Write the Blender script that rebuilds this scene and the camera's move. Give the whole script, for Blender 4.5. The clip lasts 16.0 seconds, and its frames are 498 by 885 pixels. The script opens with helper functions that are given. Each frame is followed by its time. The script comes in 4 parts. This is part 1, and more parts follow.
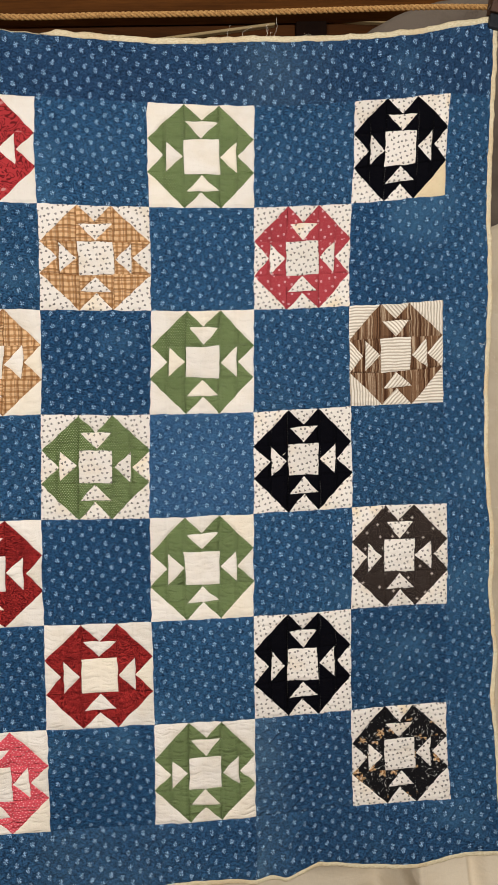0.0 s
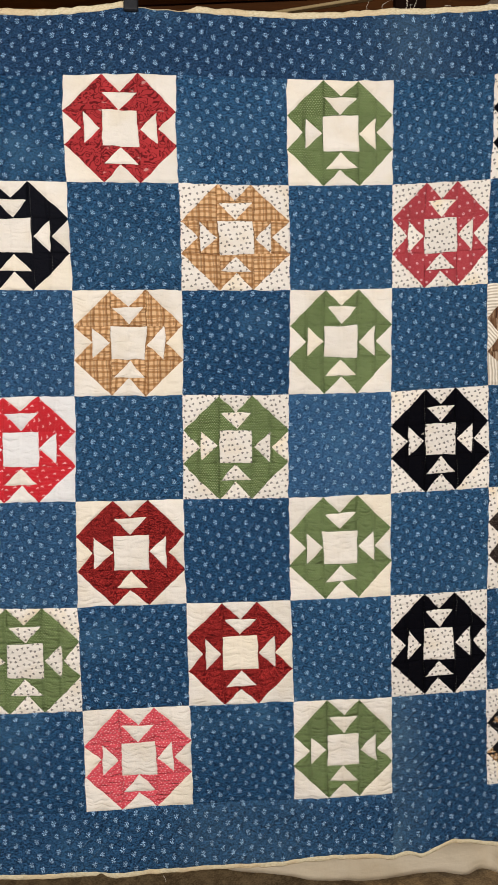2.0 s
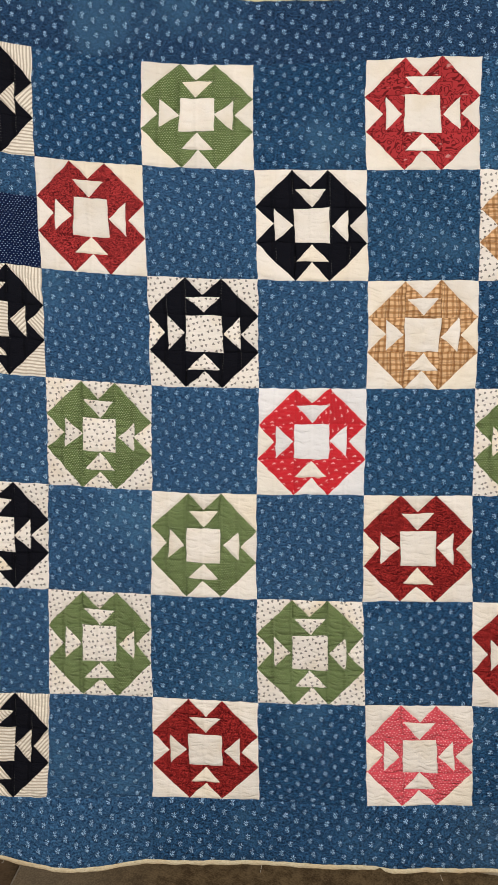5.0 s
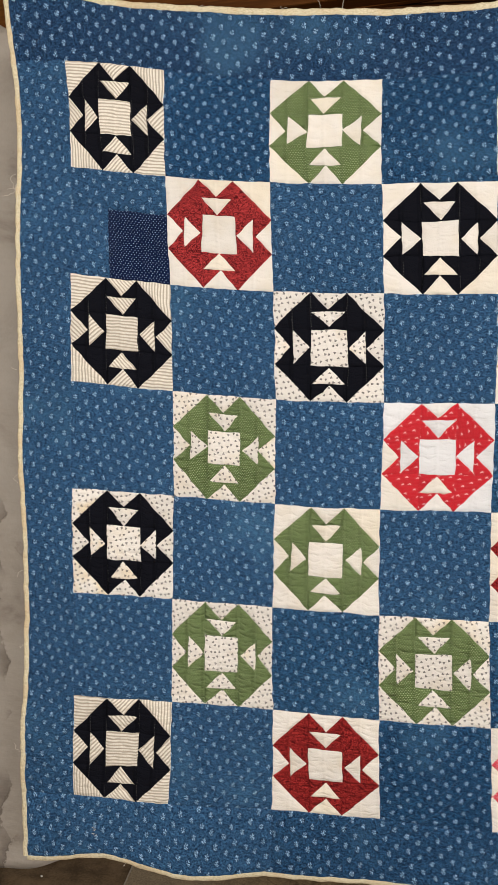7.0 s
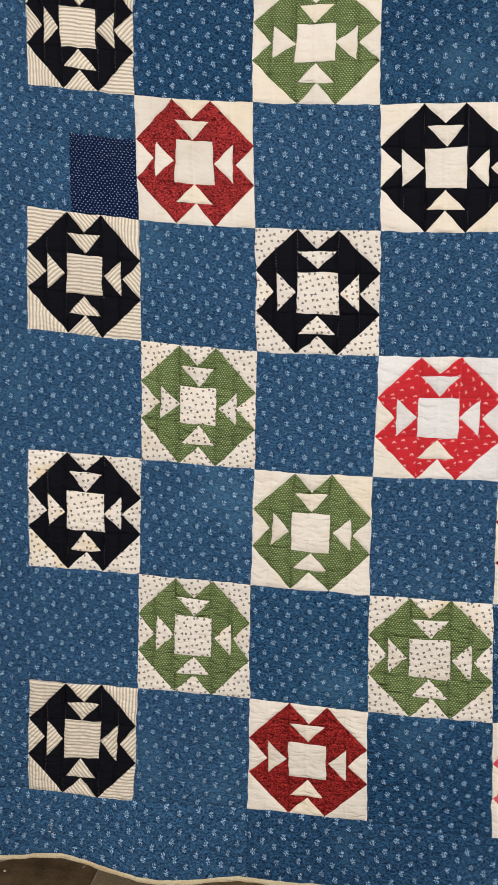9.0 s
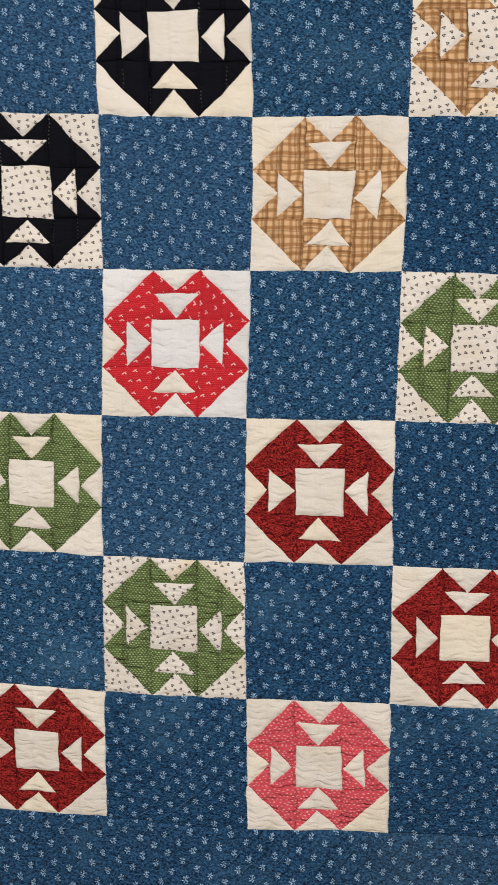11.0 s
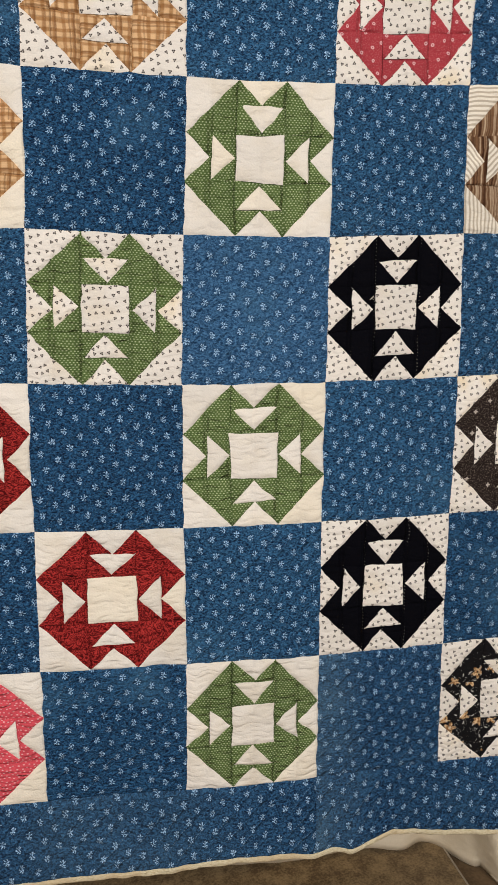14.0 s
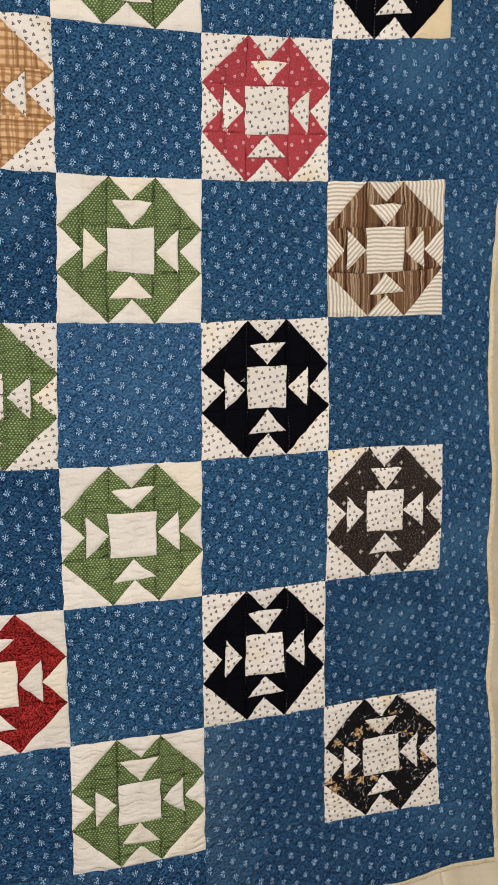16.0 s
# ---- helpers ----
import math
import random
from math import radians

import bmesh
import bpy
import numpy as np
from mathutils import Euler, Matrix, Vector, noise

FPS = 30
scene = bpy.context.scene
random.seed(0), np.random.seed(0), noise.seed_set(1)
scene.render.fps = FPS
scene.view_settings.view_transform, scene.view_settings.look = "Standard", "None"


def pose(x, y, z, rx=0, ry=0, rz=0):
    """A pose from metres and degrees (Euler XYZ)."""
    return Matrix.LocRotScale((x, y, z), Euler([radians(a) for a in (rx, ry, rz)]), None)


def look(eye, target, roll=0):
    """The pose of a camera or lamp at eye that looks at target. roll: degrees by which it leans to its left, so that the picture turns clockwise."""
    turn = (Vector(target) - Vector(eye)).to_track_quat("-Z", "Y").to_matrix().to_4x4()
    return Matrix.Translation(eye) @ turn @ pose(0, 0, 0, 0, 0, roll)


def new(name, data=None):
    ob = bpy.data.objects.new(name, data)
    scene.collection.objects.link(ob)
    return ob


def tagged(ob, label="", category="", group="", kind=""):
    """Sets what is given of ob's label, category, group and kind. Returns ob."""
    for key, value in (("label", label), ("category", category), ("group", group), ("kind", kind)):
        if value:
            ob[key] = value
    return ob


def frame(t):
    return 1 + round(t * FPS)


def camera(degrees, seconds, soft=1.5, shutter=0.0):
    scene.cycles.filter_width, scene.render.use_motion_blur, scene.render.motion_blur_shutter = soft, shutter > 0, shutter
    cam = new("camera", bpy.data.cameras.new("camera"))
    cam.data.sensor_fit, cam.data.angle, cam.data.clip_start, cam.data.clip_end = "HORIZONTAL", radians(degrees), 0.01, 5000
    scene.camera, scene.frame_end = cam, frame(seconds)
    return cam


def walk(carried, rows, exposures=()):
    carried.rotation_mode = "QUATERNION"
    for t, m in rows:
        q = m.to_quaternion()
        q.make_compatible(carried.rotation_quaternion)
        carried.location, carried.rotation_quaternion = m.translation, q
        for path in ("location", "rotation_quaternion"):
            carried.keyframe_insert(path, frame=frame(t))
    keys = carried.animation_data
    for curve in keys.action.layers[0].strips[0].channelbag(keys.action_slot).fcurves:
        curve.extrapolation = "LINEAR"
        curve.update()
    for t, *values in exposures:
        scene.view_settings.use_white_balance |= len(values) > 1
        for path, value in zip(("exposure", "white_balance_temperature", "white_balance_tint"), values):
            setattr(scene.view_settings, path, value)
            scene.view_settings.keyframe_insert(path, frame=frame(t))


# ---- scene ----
cam = camera(36.5, 16.0, soft=1.55, shutter=0.2)
# seconds, eye in metres, Euler angles in degrees
PATH = [
    (0.0, 0.2892, -1.4991, 1.1724, 89.381, 0.400, -8.249),
    (0.5, 0.2497, -1.4966, 1.1721, 89.140, 0.340, -7.841),
    (1.0, 0.1985, -1.4910, 1.1732, 88.784, 0.315, -7.344),
    (1.5, 0.1416, -1.4849, 1.1790, 88.329, 0.405, -6.596),
    (2.0, 0.0742, -1.4735, 1.1706, 88.003, 0.547, -6.013),
    (2.5, -0.0273, -1.4624, 1.1785, 87.452, 0.747, -5.540),
    (3.0, -0.1115, -1.4515, 1.1785, 87.124, 0.830, -5.042),
    (3.5, -0.1733, -1.4349, 1.1810, 86.851, 0.720, -4.196),
    (4.0, -0.2353, -1.4332, 1.1859, 86.785, 0.391, -3.050),
    (4.5, -0.2784, -1.4331, 1.1864, 86.774, -0.012, -1.415),
    (5.0, -0.3193, -1.4307, 1.1873, 86.858, -0.349, 0.393),
    (5.2, -0.3283, -1.4297, 1.1931, 86.764, -0.423, 1.254),
    (7.3, -0.4107, -1.4388, 1.1982, 87.440, -0.842, 7.064),
    (7.5, -0.4127, -1.4380, 1.1955, 87.232, -0.966, 7.433),
    (8.0, -0.4398, -1.4155, 1.1709, 86.993, -1.197, 7.049),
    (8.2, -0.4444, -1.3986, 1.1650, 86.916, -1.266, 6.866),
    (10.3, -0.1635, -1.0805, 1.1157, 84.514, -1.129, 5.591),
    (10.5, -0.1366, -1.0723, 1.1085, 84.376, -1.112, 4.607),
    (11.0, -0.0585, -1.0481, 1.0883, 83.855, -1.004, 2.581),
    (11.5, 0.0095, -1.0348, 1.0807, 83.258, -0.996, 0.444),
    (12.0, 0.0656, -1.0421, 1.0807, 83.025, -0.967, -1.504),
    (12.5, 0.1146, -1.0434, 1.0792, 82.794, -0.935, -3.957),
    (13.0, 0.1530, -1.0453, 1.0760, 82.711, -0.840, -6.239),
    (13.5, 0.1815, -1.0493, 1.0753, 82.488, -0.770, -8.305),
    (14.0, 0.2043, -1.0524, 1.0691, 82.387, -0.649, -10.602),
    (14.5, 0.2232, -1.0535, 1.0722, 82.292, -0.482, -12.682),
    (15.0, 0.2413, -1.0650, 1.0831, 82.587, -0.208, -14.700),
    (15.5, 0.2502, -1.0786, 1.1022, 83.524, 0.030, -16.046),
    (16.0, 0.2536, -1.0922, 1.1359, 85.080, 0.193, -17.070),
]
walk(cam, [(t, pose(x, y, z, rx, ry, rz)) for t, x, y, z, rx, ry, rz in PATH],
     exposures=[(0.0, 0.0), (3.5, -0.06), (5.2, -0.08), (7.5, 0.02), (10.5, -0.2), (12.5, -0.17), (15.5, -0.09), (16.0, -0.12)])

# ---- world and light ----
world = bpy.data.worlds.new("world")
scene.world = world
world.use_nodes = True
bg = world.node_tree.nodes["Background"]
bg.inputs[0].default_value = (1.0, 0.9, 0.78, 1)
bg.inputs[1].default_value = 0.05


def area_lamp(name, eye, target, size, power, color):
    data = bpy.data.lights.new(name, "AREA")
    data.shape, data.size, data.size_y = "RECTANGLE", size[0], size[1]
    data.energy, data.color = power, color
    ob = new(name, data)
    ob.matrix_world = look(eye, target)
    return ob


# Two unseen lamps behind the camera, added to light the quilt evenly.
area_lamp("unseen_area_lamp", (1.0, -3.0, 1.88), (0.4, 0.0, 0.7), (1.4, 0.4), 47.5, (1.0, 0.978, 0.985))
area_lamp("unseen_area_lamp", (-1.1, -3.0, 1.88), (-0.5, 0.0, 0.7), (1.4, 0.4), 51.5, (1.0, 0.978, 0.985))


# ---- helpers for materials ----
B = 0.205          # side of one square of the quilt


def rgb(code, k=1.0):
    """sRGB hex to linear colour."""
    out = []
    for i in (0, 2, 4):
        c = int(code[i:i + 2], 16) / 255
        out.append(k * (c / 12.92 if c < 0.04045 else ((c + 0.055) / 1.055) ** 2.4))
    return (*out, 1)


class Nodes:
    """A small writer of shader arithmetic."""

    def __init__(self, name):
        self.mat = bpy.data.materials.new(name)
        self.mat.use_nodes = True
        self.nt = self.mat.node_tree
        self.bsdf = self.nt.nodes["Principled BSDF"]

    def put(self, socket, value):
        if isinstance(value, bpy.types.NodeSocket):
            self.nt.links.new(value, socket)
        else:
            socket.default_value = value

    def m(self, op, a, b=0.0, c=0.0):
        n = self.nt.nodes.new("ShaderNodeMath")
        n.operation = op
        for s, v in zip(n.inputs, (a, b, c)):
            self.put(s, v)
        return n.outputs[0]

    def add(self, a, b): return self.m("ADD", a, b)
    def sub(self, a, b): return self.m("SUBTRACT", a, b)
    def mul(self, a, b): return self.m("MULTIPLY", a, b)

    def step(self, x, lo, hi, a=0.0, b=1.0):
        n = self.nt.nodes.new("ShaderNodeMapRange")
        n.interpolation_type = "SMOOTHSTEP"
        for s, v in zip(n.inputs, (x, lo, hi, a, b)):
            self.put(s, v)
        return n.outputs[0]

    def mix(self, f, a, b, blend="MIX"):
        n = self.nt.nodes.new("ShaderNodeMix")
        n.data_type, n.blend_type = "RGBA", blend
        self.put(n.inputs[0], f), self.put(n.inputs[6], a), self.put(n.inputs[7], b)
        return n.outputs[2]

    def vec(self, x, y, z=0.0):
        n = self.nt.nodes.new("ShaderNodeCombineXYZ")
        for s, v in zip(n.inputs, (x, y, z)):
            self.put(s, v)
        return n.outputs[0]

    def uv(self):
        n = self.nt.nodes.new("ShaderNodeUVMap")
        n.uv_map = "cloth"
        s = self.nt.nodes.new("ShaderNodeSeparateXYZ")
        self.nt.links.new(n.outputs[0], s.inputs[0])
        return s.outputs[0], s.outputs[1]

    def seat(self):
        """Place on the whole quilt, in metres from the pieced field's corner."""
        n = self.nt.nodes.new("ShaderNodeUVMap")
        n.uv_map = "quilt"
        s = self.nt.nodes.new("ShaderNodeSeparateXYZ")
        self.nt.links.new(n.outputs[0], s.inputs[0])
        return s.outputs[0], s.outputs[1]

    def place(self):
        n = self.nt.nodes.new("ShaderNodeTexCoord")
        s = self.nt.nodes.new("ShaderNodeSeparateXYZ")
        self.nt.links.new(n.outputs["Object"], s.inputs[0])
        return s.outputs[0], s.outputs[1], s.outputs[2]

    def rnd(self):
        return self.nt.nodes.new("ShaderNodeObjectInfo").outputs["Random"]

    def noise(self, v, scale, detail=2.0, rough=0.5, dist=0.0):
        n = self.nt.nodes.new("ShaderNodeTexNoise")
        self.put(n.inputs["Vector"], v)
        n.inputs["Scale"].default_value, n.inputs["Detail"].default_value = scale, detail
        n.inputs["Roughness"].default_value, n.inputs["Distortion"].default_value = rough, dist
        return n.outputs[0]

    def white(self, v):
        n = self.nt.nodes.new("ShaderNodeTexWhiteNoise")
        n.noise_dimensions = "3D"
        self.put(n.inputs["Vector"], v)
        s = self.nt.nodes.new("ShaderNodeSeparateColor")
        self.nt.links.new(n.outputs["Color"], s.inputs[0])
        return s.outputs[0], s.outputs[1], s.outputs[2]

    def lattice(self, x, y, a, b, jitter=0.0):
        """Distance in metres from the middle of the cell of a slanting print repeat, and three random numbers of the cell."""
        det = a[0] * b[1] - a[1] * b[0]
        i = self.add(self.mul(x, b[1] / det), self.mul(y, -b[0] / det))
        j = self.add(self.mul(x, -a[1] / det), self.mul(y, a[0] / det))
        ci, cj = self.m("FLOOR", i), self.m("FLOOR", j)
        fi, fj = self.sub(self.sub(i, ci), 0.5), self.sub(self.sub(j, cj), 0.5)
        lx = self.add(self.mul(fi, a[0]), self.mul(fj, b[0]))
        ly = self.add(self.mul(fi, a[1]), self.mul(fj, b[1]))
        r = self.white(self.vec(ci, cj))
        if jitter:
            lx = self.add(lx, self.mul(self.sub(r[0], 0.5), jitter))
            ly = self.add(ly, self.mul(self.sub(r[1], 0.5), jitter))
        return lx, ly, r

    def polar(self, x, y):
        return self.m("SQRT", self.add(self.mul(x, x), self.mul(y, y))), self.m("ARCTAN2", y, x)

    def dot(self, x, y, radius, soft=0.3):
        r, _ = self.polar(x, y)
        return self.step(r, radius * (1 - soft), radius * (1 + soft), 1.0, 0.0)

    def finish(self, color, height=None, rough=0.9, bump=0.5, metal=0.0, sheen=0.0, spec=0.2):
        b = self.bsdf
        self.put(b.inputs["Base Color"], color)
        self.put(b.inputs["Roughness"], rough)
        b.inputs["Metallic"].default_value, b.inputs["Sheen Weight"].default_value = metal, sheen
        b.inputs["Specular IOR Level"].default_value = spec
        if height is not None:
            n = self.nt.nodes.new("ShaderNodeBump")
            n.inputs["Strength"].default_value, n.inputs["Distance"].default_value = bump, 1.0
            self.put(n.inputs["Height"], height)
            self.nt.links.new(n.outputs[0], b.inputs["Normal"])
        return self.mat


def worn(g, color, x, y, amount=0.16, spread=0.22):
    """Cloth ageing: each piece a little lighter or darker, cloudy fading and fine thread grain."""
    v = g.vec(x, y)
    cloud = g.noise(v, 9.0, 3.0)
    grain = g.noise(g.vec(g.mul(x, 0.6), g.mul(y, 1.4)), 900.0, 1.0)
    k = g.add(1.0 - amount / 2 - spread / 2, g.mul(cloud, amount))
    k = g.add(k, g.mul(g.rnd(), spread))
    k = g.mul(k, g.add(0.88, g.mul(grain, 0.24)))
    return g.mix(1.0, color, g.vec(k, k, k), "MULTIPLY")


def pucker(g, slant, groove, shrunk=1.0):
    """Height in metres of the crinkles that hand quilting draws into old cotton: rows of stitches with ripples running across them."""
    x, y = g.seat()
    if slant:
        row = g.mul(g.add(g.sub(x, y), g.mul(g.noise(g.vec(x, y), 7.0, 1.0), 0.03)), 1 / 0.031)
    else:
        row = g.add(g.mul(x, 6 / B), g.mul(g.noise(g.vec(x, y), 9.0, 1.0), 0.12))
    q = g.m("ABSOLUTE", g.sub(g.m("FRACT", g.add(row, 0.5)), 0.5))
    drawn = g.step(g.noise(g.vec(x, y), 20.0, 2.0), 0.35, 0.62, 0.25, 1.0)
    valley = g.mul(g.step(q, 0.0, 0.16, -0.0019 if slant else groove, 0.0), drawn if slant else 1.0)
    bend = g.mul(q, 0.004 if slant else 0.006)
    lift = g.mul(g.noise(g.vec(x, y), 30.0, 1.0), 0.014)
    yy = g.add(y, g.add(bend, lift))
    if slant:
        a = g.noise(g.vec(g.mul(x, 0.55), yy), 145.0, 1.5, 0.5)
        return g.add(g.add(g.mul(a, 0.0068), valley), g.mul(g.noise(g.vec(x, y), 420.0, 1.0), 0.0012))
    a = g.noise(g.vec(g.mul(x, 0.34), yy), 150.0, 0.6)
    a = g.add(g.mul(a, 0.8), g.mul(g.m("ABSOLUTE", g.sub(a, 0.5)), 0.55))
    # softer at the head of the quilt, more shrunken towards the hem
    depth = g.mul(g.step(y, -7 * B, -0.5 * B, 0.0038 * shrunk, 0.0024 * shrunk), g.add(0.6, g.mul(g.noise(g.vec(x, y), 11.0, 1.0), 0.8)))
    return g.add(g.add(g.mul(a, depth), valley), g.mul(g.noise(g.vec(x, y), 420.0, 0.0), 0.0005))


def cloth(name, draw, amount=0.16, spread=0.14, slant=False, spec=0.15, groove=-0.0009, shrunk=1.0):
    g = Nodes(name)
    x, y = g.uv()
    return g.finish(worn(g, draw(g, x, y), x, y, amount, spread), pucker(g, slant, groove, shrunk), 0.92, 1.0, spec=spec)


SPRIG = ((0.5, 3.4, 80, 1.0, 0.72), (-2.4, 2.3, 130, 0.8, 0.68), (2.8, 1.9, 40, 0.95, 0.7), (-3.2, -0.9, 170, 0.8, 0.66), (0.1, 0.3, 70, 0.6, 0.62),
         (-1.2, -2.7, 60, 1.0, 0.7), (2.0, -1.9, -40, 0.95, 0.7), (1.4, -4.3, 15, 0.5, 0.6))


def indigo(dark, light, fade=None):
    """Indigo cotton with a mottled ground and rows of pale sprigs; fade: a stretch of the quilt mixed paler."""
    def draw(g, x, y):
        v = g.vec(x, y)
        scroll = g.noise(g.vec(g.mul(x, 0.72), g.mul(y, 1.0)), 370.0, 2.5, 0.66, 0.8)
        ground = g.mix(g.step(scroll, 0.35, 0.66), rgb(dark), rgb(light))
        patchy = g.step(g.noise(v, 5.0, 3.0, 0.6), 0.52, 0.74, 0.0, 0.4)
        ground = g.mix(patchy, ground, rgb("4a7696"))
        ground = g.mix(g.step(g.noise(v, 450.0, 1.5, 0.6), 0.55, 0.69, 0.0, 0.34), ground, rgb("6394bb"))
        lx, ly, r = g.lattice(x, y, (0.0212, -0.0081), (0.0054, -0.0238), 0.0026)
        lx = g.add(lx, g.mul(g.sub(g.noise(v, 300.0, 1.0), 0.5), 0.0044))
        ly = g.add(ly, g.mul(g.sub(g.noise(g.vec(y, x), 300.0, 1.0), 0.5), 0.0044))
        d, a = g.polar(lx, ly)
        a = g.add(a, g.mul(g.sub(r[2], 0.5), 0.4))
        lx, ly = g.mul(d, g.m("COSINE", a)), g.mul(d, g.m("SINE", a))
        sprig = 0.0
        for cx, cy, slope, long, wide in SPRIG:
            c, s = math.cos(radians(slope)), math.sin(radians(slope))
            du, dv = g.sub(lx, cx * 0.001), g.sub(ly, cy * 0.001)
            along = g.m("ABSOLUTE", g.add(g.mul(du, c), g.mul(dv, s)))
            along = g.m("MAXIMUM", g.sub(along, long * 0.001), 0.0)
            gap, _ = g.polar(along, g.sub(g.mul(dv, c), g.mul(du, s)))
            sprig = g.m("MAXIMUM", sprig, g.step(gap, wide * 0.0005, wide * 0.00125, 1.0, 0.0))
        flecks = g.step(g.noise(v, 620.0, 1.0), 0.28, 0.52, 0.7, 1.0)
        ground = g.mix(g.step(d, 0.0056, 0.0084, 0.3, 0.0), ground, rgb("0c1f3c"))
        c = g.mix(g.mul(sprig, flecks), ground, rgb("a5c9e9"))
        sx, sy = g.seat()
        bow = g.mul(g.noise(g.vec(sx, sy), 7.0, 1.0), 0.03)
        row = g.m("ABSOLUTE", g.sub(g.m("FRACT", g.add(g.mul(g.add(g.sub(sx, sy), bow), 1 / 0.031), 0.5)), 0.5))
        dash = g.step(g.m("ABSOLUTE", g.sub(g.m("FRACT", g.mul(g.add(sx, sy), 1 / 0.0052)), 0.5)), 0.16, 0.24, 1.0, 0.0)
        shown = g.step(g.noise(g.vec(sx, sy), 13.0, 1.0), 0.52, 0.62, 0.0, 0.5)
        c = g.mix(g.mul(g.mul(g.step(row, 0.008, 0.02, 1.0, 0.0), dash), shown), c, rgb("a9c4da"))
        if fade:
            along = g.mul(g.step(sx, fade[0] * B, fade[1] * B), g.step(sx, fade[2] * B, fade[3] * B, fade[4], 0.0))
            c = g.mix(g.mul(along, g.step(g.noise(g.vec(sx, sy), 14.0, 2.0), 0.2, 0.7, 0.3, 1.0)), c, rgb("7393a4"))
        return c
    return draw


def pin_dots(ground, mark, across, down, radius, strength=0.85, flat=1.0, jitter=0.0006):
    def draw(g, x, y):
        lx, ly, r = g.lattice(x, y, (across, 0.0), (across * 0.5, down), jitter)
        dot = g.dot(g.mul(lx, flat), ly, radius, 0.4)
        worn_off = g.step(r[2], 0.0, 0.5, 0.55, 1.0)
        ground_mix = g.mix(g.step(g.noise(g.vec(x, y), 260.0, 2.0), 0.35, 0.7, 0.0, 0.5), rgb(ground), rgb(ground, 0.72))
        return g.mix(g.mul(g.mul(dot, worn_off), strength), ground_mix, rgb(mark))
    return draw


def shirting_dots(g, x, y):
    lx, ly, r = g.lattice(x, y, (0.0098, 0.0022), (-0.0042, 0.0102), 0.0048)
    d, a = g.polar(lx, ly)
    lobe = g.m("COSINE", g.add(g.mul(a, 3.0), g.mul(r[2], 6.3)))
    reach = g.add(0.00190, g.mul(lobe, 0.00056))
    eye = g.step(d, 0.0003, 0.0010, 0.4, 1.0)
    mark = g.mul(g.step(d, g.sub(reach, 0.00035), g.add(reach, 0.00035), 0.95, 0.0), eye)
    base = g.mix(g.step(g.noise(g.vec(x, y), 14.0, 2.0), 0.52, 0.75), rgb("efe8dd"), rgb("e9decc"))
    base = g.mix(g.mul(g.step(g.rnd(), 0.6, 0.95, 0.0, 0.85), g.step(g.noise(g.vec(x, y), 22.0, 2.0), 0.4, 0.7)), base, rgb("e8d6b4"))
    return g.mix(mark, base, rgb("352b27"))


def shirting_stripe(g, x, y):
    p = g.m("FRACT", g.mul(y, 1 / 0.0061))
    line = g.step(g.m("ABSOLUTE", g.sub(p, 0.5)), 0.15, 0.32, 1.0, 0.0)
    fine = g.step(g.m("ABSOLUTE", g.sub(p, 0.02)), 0.01, 0.06, 0.35, 0.0)
    c = g.mix(g.mul(line, 0.72), rgb("f2eada"), rgb("a89880"))
    return g.mix(fine, c, rgb("c2b098"))


def plain(code, tint):
    def draw(g, x, y):
        c = g.mix(g.step(g.noise(g.vec(x, y), 16.0, 3.0), 0.4, 0.75), rgb(code), rgb(tint))
        return g.mix(g.step(g.rnd(), 0.72, 0.95, 0.0, 0.5), c, rgb("e6d9bd"))
    return draw


def gathered(g, x, y):
    """Cream strip pulled into small gathers by its hemming stitches."""
    pull = g.noise(g.vec(x, g.mul(y, 3.0)), 190.0, 2.0, 0.6)
    c = g.mix(g.step(pull, 0.30, 0.62), rgb("cbba92"), rgb("e5d9b9"))
    soil = g.step(g.noise(g.vec(x, 0.3), 14.0, 2.0), 0.45, 0.65, 0.0, 0.5)
    return g.mix(soil, c, rgb("d7bc92"))


def black_stitched(ground):
    return lambda g, x, y: stitched(g, ground)


def stitched(g, ground):
    sx, sy = g.seat()
    row = g.step(g.m("ABSOLUTE", g.sub(g.m("FRACT", g.add(g.mul(sx, 6 / B), 0.47)), 0.5)), 0.006, 0.018, 1.0, 0.0)
    dash = g.step(g.m("ABSOLUTE", g.sub(g.m("FRACT", g.mul(sy, 1 / 0.0050)), 0.5)), 0.08, 0.16, 0.6, 0.0)
    shown = g.step(g.noise(g.vec(sx, sy), 16.0, 1.0), 0.45, 0.55)
    return g.mix(g.mul(g.mul(row, dash), shown), rgb(ground), rgb("b9b4aa"))


def squiggle(ground, ink):
    """Short bright worms packed side by side on a darker ground."""
    def draw(g, x, y):
        n = g.noise(g.vec(g.mul(x, 0.55), y), 190.0, 0.0, 0.5, 0.5)
        band = g.m("ABSOLUTE", g.sub(g.m("FRACT", g.mul(n, 5.0)), 0.5))
        cut = g.step(g.noise(g.vec(x, y), 420.0, 1.0), 0.36, 0.46, 0.35, 1.0)
        worm = g.mul(g.step(band, 0.14, 0.34), cut)
        tone = g.mix(g.step(g.noise(g.vec(x, y), 700.0, 1.0), 0.4, 0.7, 0.0, 0.35), rgb(ground), rgb("bc4c46"))
        return g.mix(worm, rgb(ink), tone)
    return draw


LEAFLETS = ((-2.0, -0.7, 28, 0.7), (0.4, 0.9, 24, 0.9), (1.9, -0.8, -30, 0.6))


